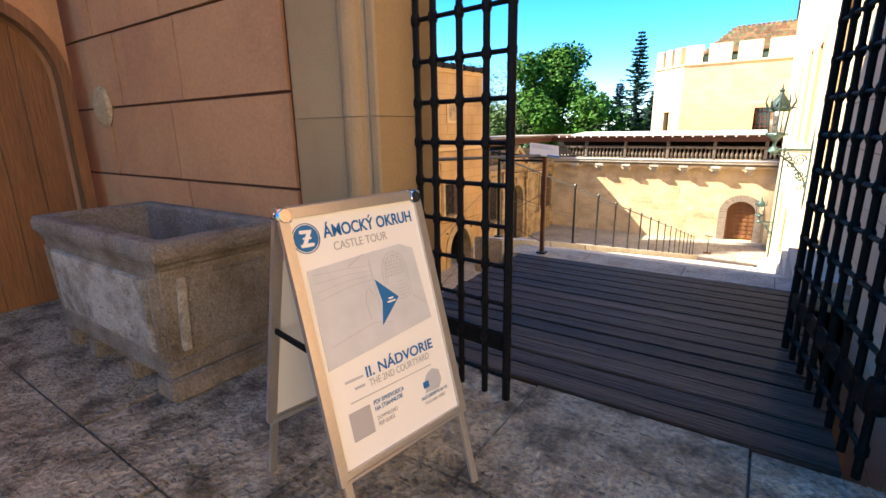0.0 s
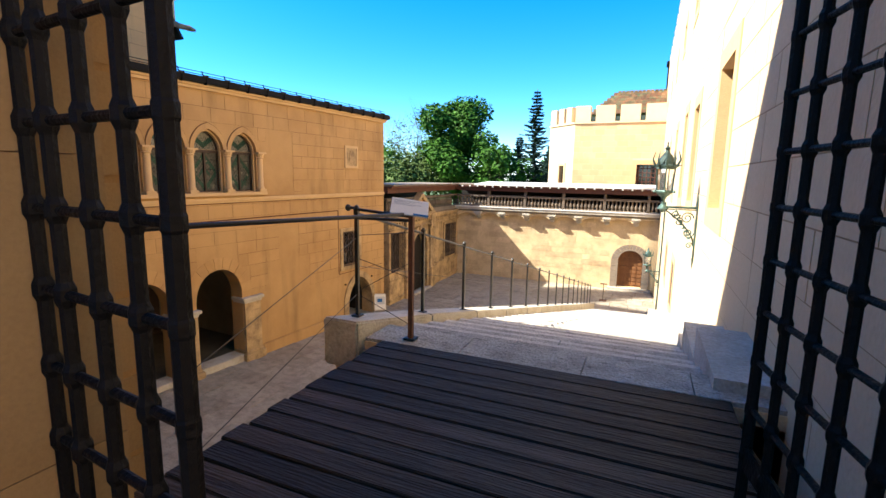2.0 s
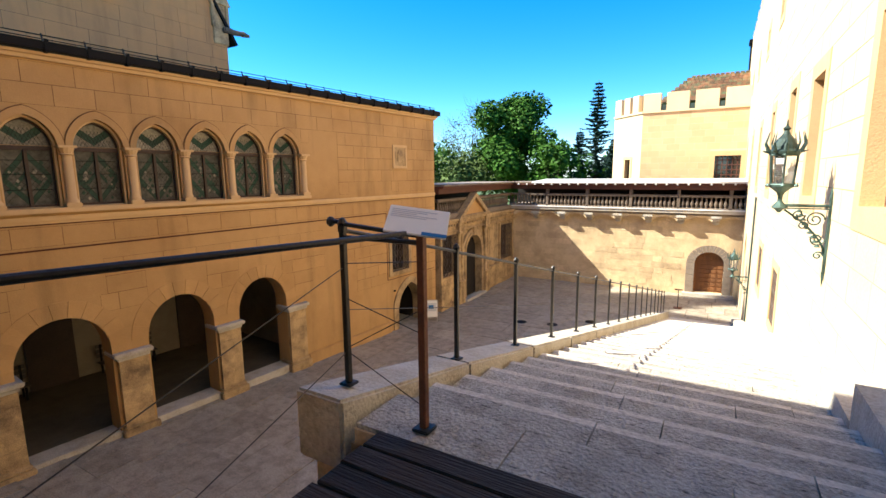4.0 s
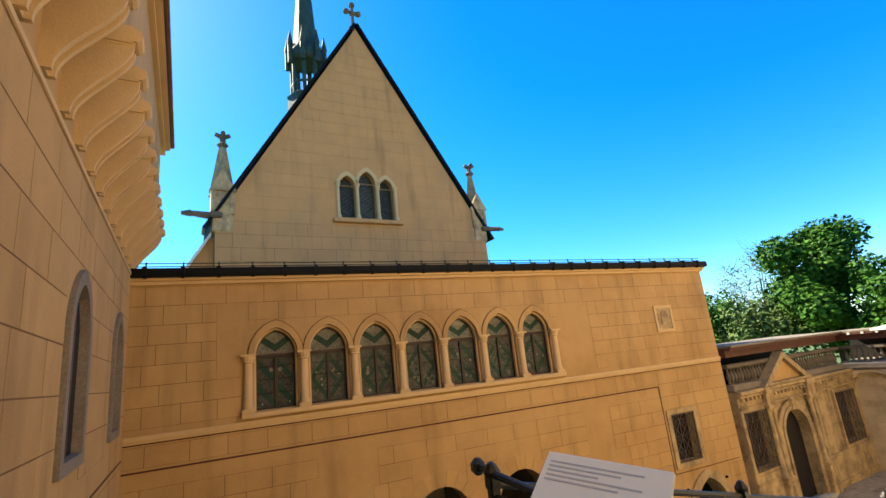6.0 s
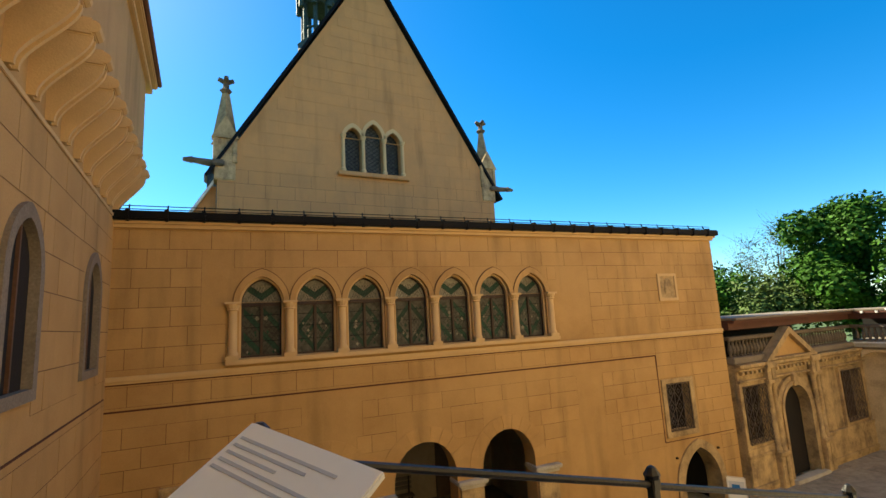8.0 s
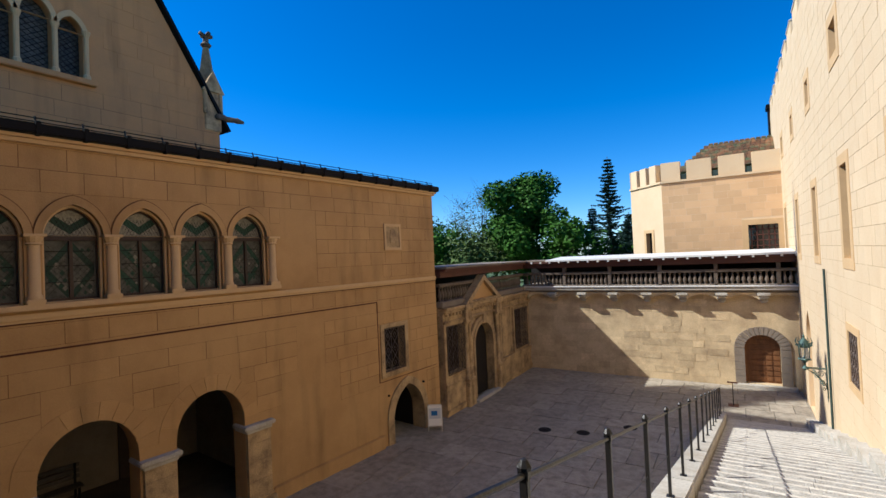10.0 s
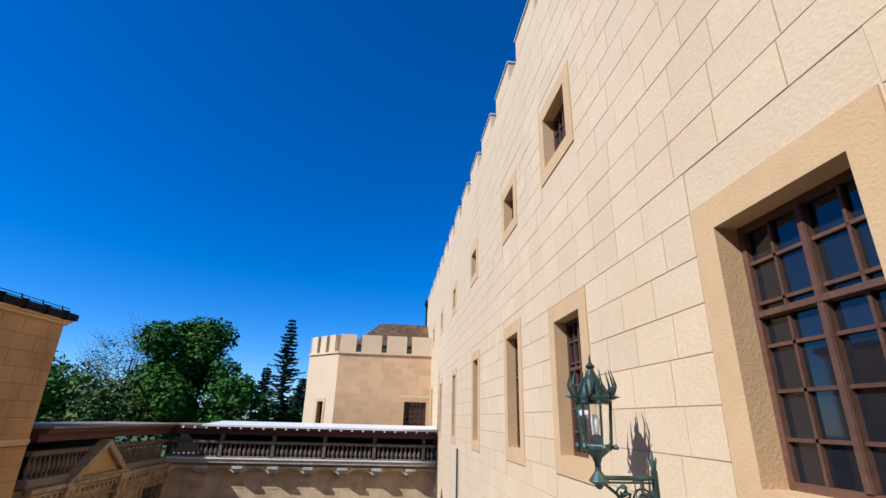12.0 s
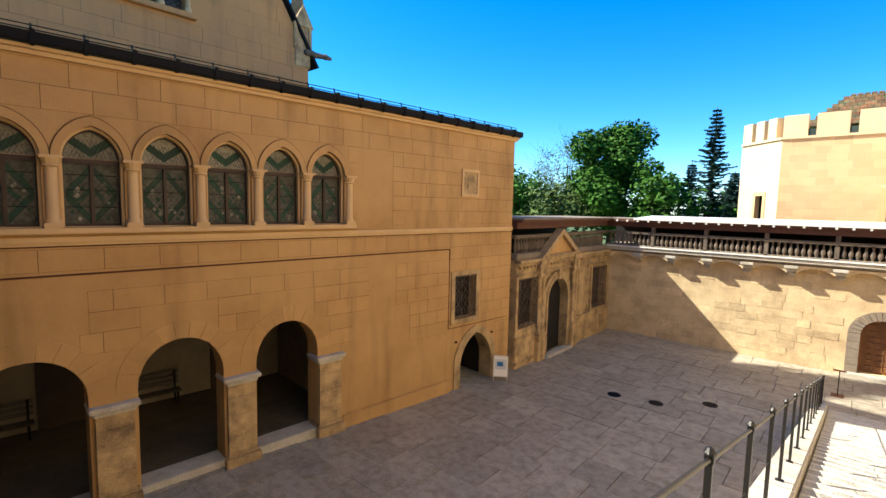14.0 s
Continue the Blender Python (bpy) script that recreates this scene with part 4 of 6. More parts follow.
part("tympanum", sheet([(2.4, -1.0), (5.5, -1.0), (3.95, 0.05)], (), -0.1, 0.1), OCHRE, d)

# ---- far wall with its gallery ----
far = thing("wall_far", frame_of((0, 33.0, 0.1), (1, 0, 0)), "old stone courtyard wall with an arched studded door", "wall", kind="structure")
fd = round_arch(-2.15, -0.68, -5.72, -3.95, -3.3)
part("wall", sheet(rect(-13.7, -6.4, 0.24, -1.1), (fd,), 0, 0.8), WALLSTONE, far)
dr = new("studded_door")
dr.parent = far
n = 15
for i in range(n):
    a0, a1 = math.pi * i / n, math.pi * (i + 1) / n
    c, ro, ri = -1.415, 1.16, 0.735
    zc = -3.98
    q = [(c + r * math.cos(a), zc + r * math.sin(a) * 0.92) for r, a in ((ri, a0 + 0.012), (ro, a0 + 0.012), (ro, a1 - 0.012), (ri, a1 - 0.012))]
    part("voussoir", sheet(q, (), -0.06, 0.3), GREYSTONE, dr)
for s0, s1 in ((-2.58, -2.15), (-0.68, -0.26)):
    z = -5.75
    for h in (0.36, 0.3, 0.4, 0.33, 0.37):
        block("jamb_stone", (s0, -0.06, z + 0.01), (s1, 0.3, z + h), GREYSTONE, dr)
        z += h
part("threshold", box((-2.7, -0.35, -6.0), (-0.1, 0.1, -5.74), 0.02), KERB, dr)
part("leaf", sheet(round_arch(-2.2, -0.62, -5.74, -3.95, -3.25), (), 0.35, 0.42), WOOD, dr, "brown studded wooden door")
for i in range(4):
    for k in range(8):
        u0, z0 = -1.9 + i * 0.31, -5.6 + k * 0.26
        if z0 < -3.75:
            block("door_panel", (u0, 0.315, z0), (u0 + 0.25, 0.35, z0 + 0.2), WOOD, dr)
gal = thing("gallery", pose(0, -0.05, 0.13), "timber-roofed gallery with stone balusters along the wall tops", "gallery", kind="structure")


def baluster_mesh():
    b = lathe([(0.075, 0), (0.075, 0.05), (0.04, 0.08), (0.09, 0.24), (0.085, 0.32), (0.045, 0.5), (0.035, 0.58), (0.06, 0.6), (0.06, 0.64)], 8)
    bmesh.ops.recalc_face_normals(b, faces=b.faces)
    me = bpy.data.meshes.new("baluster")
    b.to_mesh(me)
    b.free()
    me.materials.append(BALUSTER)
    return me


BAL = baluster_mesh()
part("cornice", box((-13.6, 32.5, -1.12), (0.22, 33.1, -0.94), 0.03), KERB, gal)
part("cornice_cap", box((-13.6, 32.44, -0.935), (0.22, 32.56, -0.865), 0.01), COPING, gal)
part("cornice_step", box((-13.6, 32.7, -1.24), (0.22, 33.1, -1.12), 0.02), GREYSTONE, gal)
part("handrail", box((-13.6, 32.56, -0.2), (0.22, 32.9, -0.06), 0.02), BALUSTER, gal)
part("beam", box((-13.6, 32.5, 0.22), (0.22, 32.8, 0.5), 0.015), REDWOOD, gal)
g = bmesh.new()
vs = [g.verts.new((x, y, z)) for x in (-11.9, 0.22) for y, z in ((32.2, 0.6), (32.2, 0.69), (35.3, 0.84), (35.3, 0.74))]
for q in ((0, 1, 2, 3), (7, 6, 5, 4), (0, 4, 5, 1), (1, 5, 6, 2), (2, 6, 7, 3), (3, 7, 4, 0)):
    g.faces.new([vs[i] for i in q])
part("roof_edge", box((-13.9, 32.3, 0.605), (-11.905, 35.2, 0.69), 0.02), GREYSTONE, gal)
part("roof_edge", g, COPING, gal, "white sheet metal roof edge")
part("roof_deck", box((-13.9, 32.3, 0.5), (0.22, 35.2, 0.6)), REDWOOD, gal)
# black backing paints the shaded depth of the gallery
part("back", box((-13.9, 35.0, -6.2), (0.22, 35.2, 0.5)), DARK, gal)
part("walkway", box((-13.6, 32.6, -0.86), (0.22, 35.0, -0.8)), GREYSTONE, gal)
x = -13.3
k = 0
while x < 0.1:
    if k % 11 == 10:
        part("post", box((x - 0.09, 32.6, -0.86), (x + 0.09, 32.86, 0.24), 0.015), BALUSTER, gal)
    else:
        o = new("baluster", BAL)
        o.parent = gal
        o.location = (x, 32.73, -0.86)
    x += 0.235
    k += 1
x = -13.4
while x < 0.1:
    block("rafter_end", (x, 32.22, 0.5), (x + 0.09, 32.55, 0.6), COPING, gal)
    x += 0.56
for x in (-11.7, -9.95, -8.22, -6.48, -4.75, -3.0, -1.24):
    g = box((x - 0.27, 32.46, -1.38), (x + 0.27, 33.04, -1.24), 0.02)
    box((x - 0.21, 32.56, -1.54), (x + 0.21, 33.04, -1.38), 0.04, g)
    box((x - 0.17, 32.8, -1.76), (x + 0.17, 33.04, -1.54), 0.06, g)
    part("corbel", g, KERB, gal, "stepped pale stone corbel")
for x in (-12.58, -10.82, -9.08, -7.35, -5.61, -3.87, -2.12, -0.5):
    arc = [(x - 0.69 + 1.38 * i / 14, -1.6 + 0.27 * math.sin(math.pi * i / 14) ** 0.7) for i in range(15)]
    part("corbel_arch", sheet([(x - 0.69, -1.24)] + arc + [(x + 0.69, -1.24)], (), 32.66, 33.04), WALLSTONE, gal)
# side gallery over the portal wing
part("side_handrail", box((-13.8, 22.9, -0.2), (-13.5, 32.6, -0.06), 0.02), BALUSTER, gal)
part("side_base", box((-13.85, 22.9, -1.12), (-13.4, 32.5, -0.86), 0.03), GREYSTONE, gal)
part("side_beam", box((-13.8, 22.9, 0.22), (-13.45, 32.5, 0.5), 0.015), REDWOOD, gal)
part("side_roof", box((-16.5, 22.9, 0.62), (-13.1, 33.0, 0.7)), GREYSTONE, gal)
part("side_deck", box((-16.5, 22.9, 0.5), (-13.2, 33.0, 0.6)), REDWOOD, gal)
# same painted shade behind the side gallery
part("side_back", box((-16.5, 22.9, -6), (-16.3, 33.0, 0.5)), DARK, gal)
y = 23.1
while y < 32.4:
    o = new("baluster", BAL)
    o.parent = gal
    o.location = (-13.65, y, -0.86)
    y += 0.235

# ---- tower ----
tw = thing("tower", pose(0, 0, 0.08), "pale ochre polygonal tower with battlements and a tiled roof", "building", kind="structure")
FACE = [(0.24, 38.0), (-6.1, 38.0), (-8.35, 40.3), (-8.35, 45), (0.24, 45)]
TWH = 5.25


def tower_face(p, q, holes=()):
    f = new("tower_side")
    f.parent = tw
    d = Vector((q[0] - p[0], q[1] - p[1], 0))
    f.matrix_local = frame_of((p[0], p[1], 0), d)
    return f, d.length


f, L = tower_face(FACE[1], FACE[0])
th = rect(4.5, 0.6, 5.95, 2.3)
part("wall", sheet(rect(0, -6.5, L, TWH), (rect(4.4, 0.5, 6.05, 2.4),), 0, 0.5), PALE, f)
coursing(f, TOWER, 0.0, L, -0.2, TWH, 0.42, 0.8, [(4.2, 0.3, 6.25, 2.6)], seed=21, near=(3, 3))
part("string_course", box((-0.05, -0.1, TWH), (L, 0.3, TWH + 0.14), 0.02), PALE, f)
part("stone_surround", ring(rect(4.2, 0.3, 6.25, 2.6), th, -0.05, 0.2), TRIM, f)
block("pane", (4.45, 0.3, 0.55), (6.0, 0.31, 2.35), PANE, f)
for k in range(5):
    part("window_bar", bar((4.65 + 0.28 * k, 0.15, 0.6), (4.65 + 0.28 * k, 0.15, 2.3), 0.03, 6), REDWOOD, f)
    part("window_bar", bar((4.5, 0.15, 0.75 + 0.32 * k), (5.95, 0.15, 0.75 + 0.32 * k), 0.03, 6), REDWOOD, f)
u = -0.25
while u < L:
    part("merlon", box((max(u, 0.0), 0.0, TWH + 0.14), (min(u + 1.36, L), 0.5, TWH + 1.3), 0.02), PALE, f)
    part("parapet", box((u + 1.36, 0.05, TWH + 0.14), (u + 1.7, 0.45, TWH + 0.5)), COPPER, f)
    u += 1.7
f, L = tower_face(FACE[2], FACE[1])
th = rect(1.5, 0.5, 2.1, 2.2)
part("wall", sheet(rect(0, -6.5, L, TWH), (rect(1.4, 0.4, 2.2, 2.3),), 0, 0.5), PALE, f)
block("pane", (1.45, 0.3, 0.5), (2.15, 0.31, 2.25), PANE, f)
part("stone_surround", ring(rect(1.3, 0.3, 2.3, 2.4), th, -0.04, 0.2), TRIM, f)
part("string_course", box((0, -0.1, TWH), (L + 0.04, 0.3, TWH + 0.14), 0.02), PALE, f)
u = 0.1
while u < L - 0.4:
    part("merlon", box((u, 0.0, TWH + 0.14), (u + 0.66, 0.5, TWH + 1.3), 0.02), PALE, f)
    u += 0.98
f, L = tower_face(FACE[3], FACE[2])
part("wall", box((0, 0, -6.5), (L, 0.5, TWH + 1.3)), PALE, f)
part("floor", box((-5.9, 38.55, TWH - 0.1), (0.2, 45, TWH)), COPPER, tw)
b = bmesh.new()
apex = [(-3.6, 42.5, 8.1), (0.2, 42.5, 8.1)]
base = [(-5.4, 40.4, 6.2), (0.2, 40.4, 6.2), (0.2, 46, 6.2), (-5.4, 46, 6.2)]
vs = [b.verts.new(p) for p in base + apex]
for q in ((0, 1, 5, 4), (2, 3, 4, 5), (3, 0, 4)):
    b.faces.new([vs[i] for i in q])
part("roof", b, TILE, tw, "roof of orange and green glazed tiles")
for r in range(8):
    t = r / 8
    x0 = -5.4 + 1.8 * t
    yy, zz = 40.4 + 2.1 * t, 6.2 + 1.9 * t
    n = 16
    for i in range(n):
        xa, xb = x0 + (0.2 - x0) * i / n, x0 + (0.2 - x0) * (i + 1) / n
        g = block("roof_tile", (xa + 0.01, yy - 0.04, zz - 0.02), (xb - 0.01, yy + 0.30, zz + 0.03), TILE, tw)
        g.rotation_euler = (radians(42), 0, 0)
for k in range(12):
    part("ridge_tile", bar((-3.5 + k * 0.3, 42.5, 8.13), (-3.25 + k * 0.3, 42.5, 8.13), 0.1, 8), TILE, tw)
g = box((0.0, 43.6, 8.0), (0.7, 44.4, 10.3), 0.03)
box((-0.1, 43.5, 10.2), (0.8, 44.5, 10.5), 0.03, g)
part("chimney", g, IRON, tw, "dark chimney")

# ---- chapel gable and spire behind the wing ----
SEEN = Vector((-1.584, 3.783, 1.439))
ga = thing("chapel_gable", Matrix.Translation(SEEN) @ Matrix.Scale(1.6, 4) @ Matrix.Translation(-SEEN) @ frame_of((-18.0, 0, 0), (0, 1, 0)), "steep plastered chapel gable with a triple lancet window", "building", kind="structure")
gl = [(8.65, 9.28, 6.98, 8.3, 8.75), (9.42, 10.12, 6.98, 8.45, 9.0), (10.26, 10.86, 6.98, 8.3, 8.75)]
go_ = [(4.4, 3.5), (15.1, 3.5), (15.1, 6.7), (9.72, 15.6), (4.4, 6.7)]
part("wall", sheet(go_, [pointed_arch(*q) for q in gl], 0, 0.6), GABLE, ga)
part("nave", box((4.5, 0.6, 3.5), (15.0, 22, 6.6)), GABLE, ga)
for s in (-1, 1):
    x0, x1 = (4.1, 9.72) if s < 0 else (15.4, 9.72)
    v0, v1 = Vector((x0, 0, 6.35)), Vector((x1, 0, 15.75))
    d = (v1 - v0).normalized()
    nrm = Vector((-d.z, 0, d.x)) * (1 if s > 0 else -1)
    if nrm.z < 0:
        nrm = -nrm
    b = bmesh.new()
    vs = []
    for yy in (-0.14, 0.75):
        for p in (v0, v1, v1 + nrm * 0.1, v0 + nrm * 0.1):
            vs.append(b.verts.new((p.x, yy, p.z)))
    for q in ((0, 1, 2, 3), (7, 6, 5, 4), (0, 4, 5, 1), (1, 5, 6, 2), (2, 6, 7, 3), (3, 7, 4, 0)):
        b.faces.new([vs[i] for i in q])
    part("coping", b, IRON, ga, "dark metal verge")
    b = bmesh.new()
    vs = [b.verts.new(p) for p in ((v0.x, 0.7, v0.z), (v1.x, 0.7, v1.z), (v1.x, 22, v1.z), (v0.x, 22, v0.z))]
    b.faces.new(vs)
    part("roof_slope", b, COPPER, ga)
w = new("triple_window")
w.parent = ga
for q in gl:
    a, e, s0, sp, ap = q
    part("hood", sheet(pointed_arch(a - 0.13, e + 0.13, sp, sp + 0.001, ap + 0.17), (pointed_arch(a, e, sp + 0.004, sp + 0.006, ap - 0.002),), -0.05, 0.05), TRIM, w)
    part("leaded_pane", sheet(pointed_arch(a - 0.02, e + 0.02, s0, sp, ap), (), 0.28, 0.3), LEADED, w)
    lead = bmesh.new()
    for k in range(-2, 16):
        for t in (-1, 1):
            z0 = s0 + k * 0.16
            bar(((a if t > 0 else e), 0.27, z0), ((e if t > 0 else a), 0.27, z0 + 0.5), 0.008, 4, lead)
    part("lead_cames", lead, IRON, w)
for u in (8.58, 9.35, 10.19, 10.94):
    part("shaft", lathe([(0.1, 6.98), (0.1, 7.1), (0.065, 7.15), (0.065, 8.25), (0.1, 8.35), (0.12, 8.42)], 10, at=(u, -0.02, 0)), TRIM, w)
part("sill", box((8.35, -0.2, 6.82), (11.15, 0.2, 6.98), 0.02), GABLE, w)
coursing(ga, GABLE, 4.45, 15.05, 3.9, 6.7, 0.45, 1.0, [(8.3, 6.8, 11.2, 9.2)], seed=31, near=(9.7, 6))
rows = 18
rng = random.Random(32)
for r in range(rows):
    lo, hi = 6.7 + r * 0.47, 6.7 + (r + 1) * 0.47
    k = (hi - 6.7) / 8.9
    a, e = 4.5 + k * 5.22 + 0.1, 15.0 - k * 5.28 - 0.1
    x = a
    step = 0.6 if r % 2 else 1.05
    while x < e - 0.1:
        nx = min(x + step * rng.uniform(0.9, 1.1), e)
        if not (hi > 6.8 and lo < 9.2 and nx > 8.4 and x < 11.1):
            block("block", (x + 0.009, -0.008 * rng.uniform(0.7, 1.3), lo + 0.009), (nx - 0.009, 0.02, hi - 0.009), GABLE, ga)
        x, step = nx, 1.05
# cross on the gable
g = bmesh.new()
lathe([(0.22, 15.5), (0.16, 15.7), (0.2, 15.8), (0.09, 15.9), (0.08, 16.3)], 8, g, at=(9.72, 0.25, 0))
bar((9.72, 0.25, 16.2), (9.72, 0.25, 17.05), 0.07, 8, g)
for dx, dz in ((-0.27, 16.6), (0.27, 16.6), (0, 16.98), (0, 16.55)):
    lathe([(0.03, -0.14), (0.13, -0.06), (0.13, 0.06), (0.03, 0.14)], 8, g, at=(9.72 + dx, 0.25, dz))
bar((9.45, 0.25, 16.6), (9.99, 0.25, 16.6), 0.07, 8, g)
part("finial_cross", g, DARKSTONE, ga)


def pinnacle(u):
    p = new("pinnacle")
    p.parent = ga
    g = box((u - 0.32, -0.05, 6.3), (u + 0.32, 0.6, 7.75), 0.03)
    for s in (-0.36, 0.22):
        box((u + s, -0.1, 6.9), (u + s + 0.14, 0.65, 7.8), 0.02, g)
    part("shaft", g, SAND, p, "weathered pale sandstone shaft")
    for yy in (-0.12, 0.56):
        part("gablet", sheet([(u - 0.42, 7.72), (u + 0.42, 7.72), (u, 8.5)], (), yy, yy + 0.12), SAND, p)
    part("cap", lathe([(0.42, 7.75), (0.36, 8.0), (0.12, 9.45)], 4, at=(u, 0.28, 0)), SAND, p)
    g = lathe([(0.12, 9.45), (0.2, 9.55), (0.1, 9.66), (0.1, 9.8), (0.15, 9.86), (0.08, 9.95)], 8, at=(u, 0.28, 0))
    for k in range(4):
        a = math.pi / 2 * k
        bar((u, 0.28, 9.85), (u + 0.24 * math.cos(a), 0.28 + 0.24 * math.sin(a), 9.95), 0.09, 6, g, 0.07)
    part("finial", g, DARKSTONE, p, "dark weathered leaf finial")


pinnacle(4.62)
b = bmesh.new()
vs = [b.verts.new(p) for p in ((4.3, 0.3, 6.4), (2.6, 0.3, 3.6), (2.6, 6, 3.6), (4.3, 6, 6.4), (4.3, 0.3, 6.25), (2.6, 0.3, 3.45), (2.6, 6, 3.45), (4.3, 6, 6.25))]
for q in ((0, 1, 2, 3), (7, 6, 5, 4), (0, 4, 5, 1), (1, 5, 6, 2), (2, 6, 7, 3), (3, 7, 4, 0)):
    b.faces.new([vs[i] for i in q])
part("lean_to_roof", b, COPING, ga, "pale sheet metal lean-to roof")
part("lean_to_wall", sheet([(2.7, 2.0), (4.38, 2.0), (4.38, 6.2), (4.2, 6.2), (2.7, 3.6)], (), 0.5, 0.8), GABLE, ga)
pinnacle(14.85)


def gargoyle(u, s):
    g = box((u - 0.2, -0.2, 6.75), (u + 0.2, 0.4, 6.95), 0.04)
    bar((u, 0.1, 6.86), (u + 0.75 * s, 0.0, 6.9), 0.14, 7, g, 0.09)
    bar((u + 0.72 * s, 0.0, 6.9), (u + 1.0 * s, -0.02, 6.88), 0.12, 7, g, 0.06)
    return part("waterspout", g, DARKSTONE, ga, "projecting stone waterspout")


gargoyle(15.1, 1)
gargoyle(4.4, -1)
sp = thing("spire", Matrix.Translation(SEEN) @ Matrix.Scale(1.45, 4) @ Matrix.Translation(-SEEN) @ pose(-28.0, 10.0, 0), "slender dark green copper ridge spire with an open lantern", "spire", kind="structure")
part("base", lathe([(1.35, 12), (1.2, 17.8), (1.25, 18.0), (1.0, 18.2)], 8), COPPER, sp)
for i in range(8):
    a = 2 * math.pi * (i + 0.5) / 8
    part("lantern_post", bar((0.9 * math.cos(a), 0.9 * math.sin(a), 18.1), (0.9 * math.cos(a), 0.9 * math.sin(a), 20.6), 0.13, 6), COPPER, sp)
    g = lathe([(0.16, 20.2), (0.16, 21.4), (0.2, 21.5), (0.03, 22.5)], 6, at=(1.15 * math.cos(a), 1.15 * math.sin(a), 0))
    part("crocket", g, COPPER, sp)
    part("railing", bar((0.95 * math.cos(a), 0.95 * math.sin(a), 18.9), (0.95 * math.cos(a + math.pi / 4), 0.95 * math.sin(a + math.pi / 4), 18.9), 0.07, 5), COPPER, sp)
part("crown", lathe([(0.95, 20.5), (1.15, 20.7), (1.1, 21.2), (0.85, 21.6), (0.8, 21.8), (0.05, 31.5)], 8), COPPER, sp)

# ---- things ----
# wrought gate leaves


def gate_leaf(m, places, label, high=3.2):
    """Round uprights at the given places, cross bars threaded through collars."""
    t = thing("gate_leaf", m, label, "gate", group="gate leaves")
    wide = places[-1]
    for i, x in enumerate(places):
        r = 0.0165 if i < len(places) - 1 else 0.021
        part("upright_bar", bar((x, 0, 0.0), (x, 0, high), r, 8), IRON, t)
    z = 0.122
    while z < high:
        part("cross_bar", bar((0, 0.0, z), (wide, 0.0, z), 0.0115, 8), IRON, t)
        for x in places:
            part("collar", lathe([(0.0165, -0.03), (0.0235, -0.013), (0.0235, 0.013), (0.0165, 0.03)], 8, at=(x, 0, z)), IRON, t)
        z += 0.192
    part("kick_plate", box((0, -0.012, 0.26), (wide, 0.012, 0.36), 0.006), IRON, t)
    for zz in (0.3, 2.5):
        g = lathe([(0.035, 0), (0.045, 0.03), (0.045, 0.1), (0.035, 0.13)], 10, at=(-0.02, 0, zz))
        part("hinge", g, IRON, t)
    return t


gate_leaf(frame_of((-2.085, 1.603, 0), (0.576, -0.062, 0)), (0.0, 0.111, 0.268, 0.42, 0.552), "black wrought iron lattice gate leaf, closed, beside the jamb")
gate_leaf(frame_of((-0.15, 1.78, 0), (-0.199, 1.2, 0)), tuple(1.216 * i / 7 for i in range(8)), "black wrought iron lattice gate leaf, swung open over the bridge")

# posts and rails on the kerb
rail_posts = [4.37 + 1.322 * i for i in range(17)]
RX = -3.05


def rail_post(y, first=False):
    t = thing("railing_post", pose(RX, y, kerb_top(y) - 0.004), "slim black iron railing post bolted on the kerb", "railing post", group="stair railing posts")
    part("foot_plate", box((-0.042, -0.042, 0.0), (0.042, 0.042, 0.016), 0.005), RAILIRON, t)
    part("shaft", box((-0.0165, -0.0165, 0.015), (0.0165, 0.0165, 0.93), 0.003), RAILIRON, t)
    g = box((-0.021, -0.021, 0.9), (0.021, 0.021, 0.945), 0.005)
    lathe([(0.026, 0.94), (0.03, 0.955), (0.014, 0.98), (0.004, 0.985)], 8, g)
    part("cap", g, RAILIRON, t)
    return t


for y in rail_posts:
    rail_post(y)
hr = thing("handrail", Matrix.Identity(4), "black iron handrail with wire stays along the stairs", "handrail")
for y0, y1 in zip(rail_posts, rail_posts[1:]):
    part("rail", bar((RX, y0, kerb_top(y0) + 0.91), (RX, y1, kerb_top(y1) + 0.915), 0.0125, 8), RAILIRON, hr)
    part("wire", bar((RX, y0, kerb_top(y0) + 0.45), (RX, y1, kerb_top(y1) + 0.45), 0.0028, 5), RAILIRON, hr)
P1 = Vector((RX, 4.37, kerb_top(4.37)))
br = thing("bridge_rail", Matrix.Identity(4), "black iron rail and wires along the open side of the bridge", "handrail")
part("rail", bar((-2.66, 2.2, 1.13), (-2.5, 4.33, 1.055), 0.0135, 10), RAILIRON, br)
g = bar(P1 + Vector((-0.07, 0.0, 0.955)), P1 + Vector((0.0, 0, 0.955)), 0.013, 8)
lathe([(0.01, -0.028), (0.026, -0.012), (0.026, 0.012), (0.01, 0.028)], 10, g, at=P1 + Vector((-0.085, 0, 0.955)))
part("knob", g, RAILIRON, br)
part("stay", bar(P1 + Vector((0, 0, 0.945)), (-2.52, 4.35, 1.03), 0.013, 8), RAILIRON, br)
part("stay", bar(P1 + Vector((0, 0, 0.87)), (-2.52, 4.33, 1.0), 0.013, 8), RAILIRON, br)
for z0, z1 in ((0.72, 0.8), (0.52, 0.42), (0.22, 0.55), (0.2, 0.02)):
    part("wire", bar(P1 + Vector((0, 0, z0)), (-2.52, 4.35, z1 + 0.1), 0.0028, 5), RAILIRON, br)
for z0, z1 in ((0.7, 0.45), (0.2, 0.05)):
    part("wire", bar(P1 + Vector((0, 0, z0)), (-2.6, 2.3, z1), 0.0028, 5), RAILIRON, br)
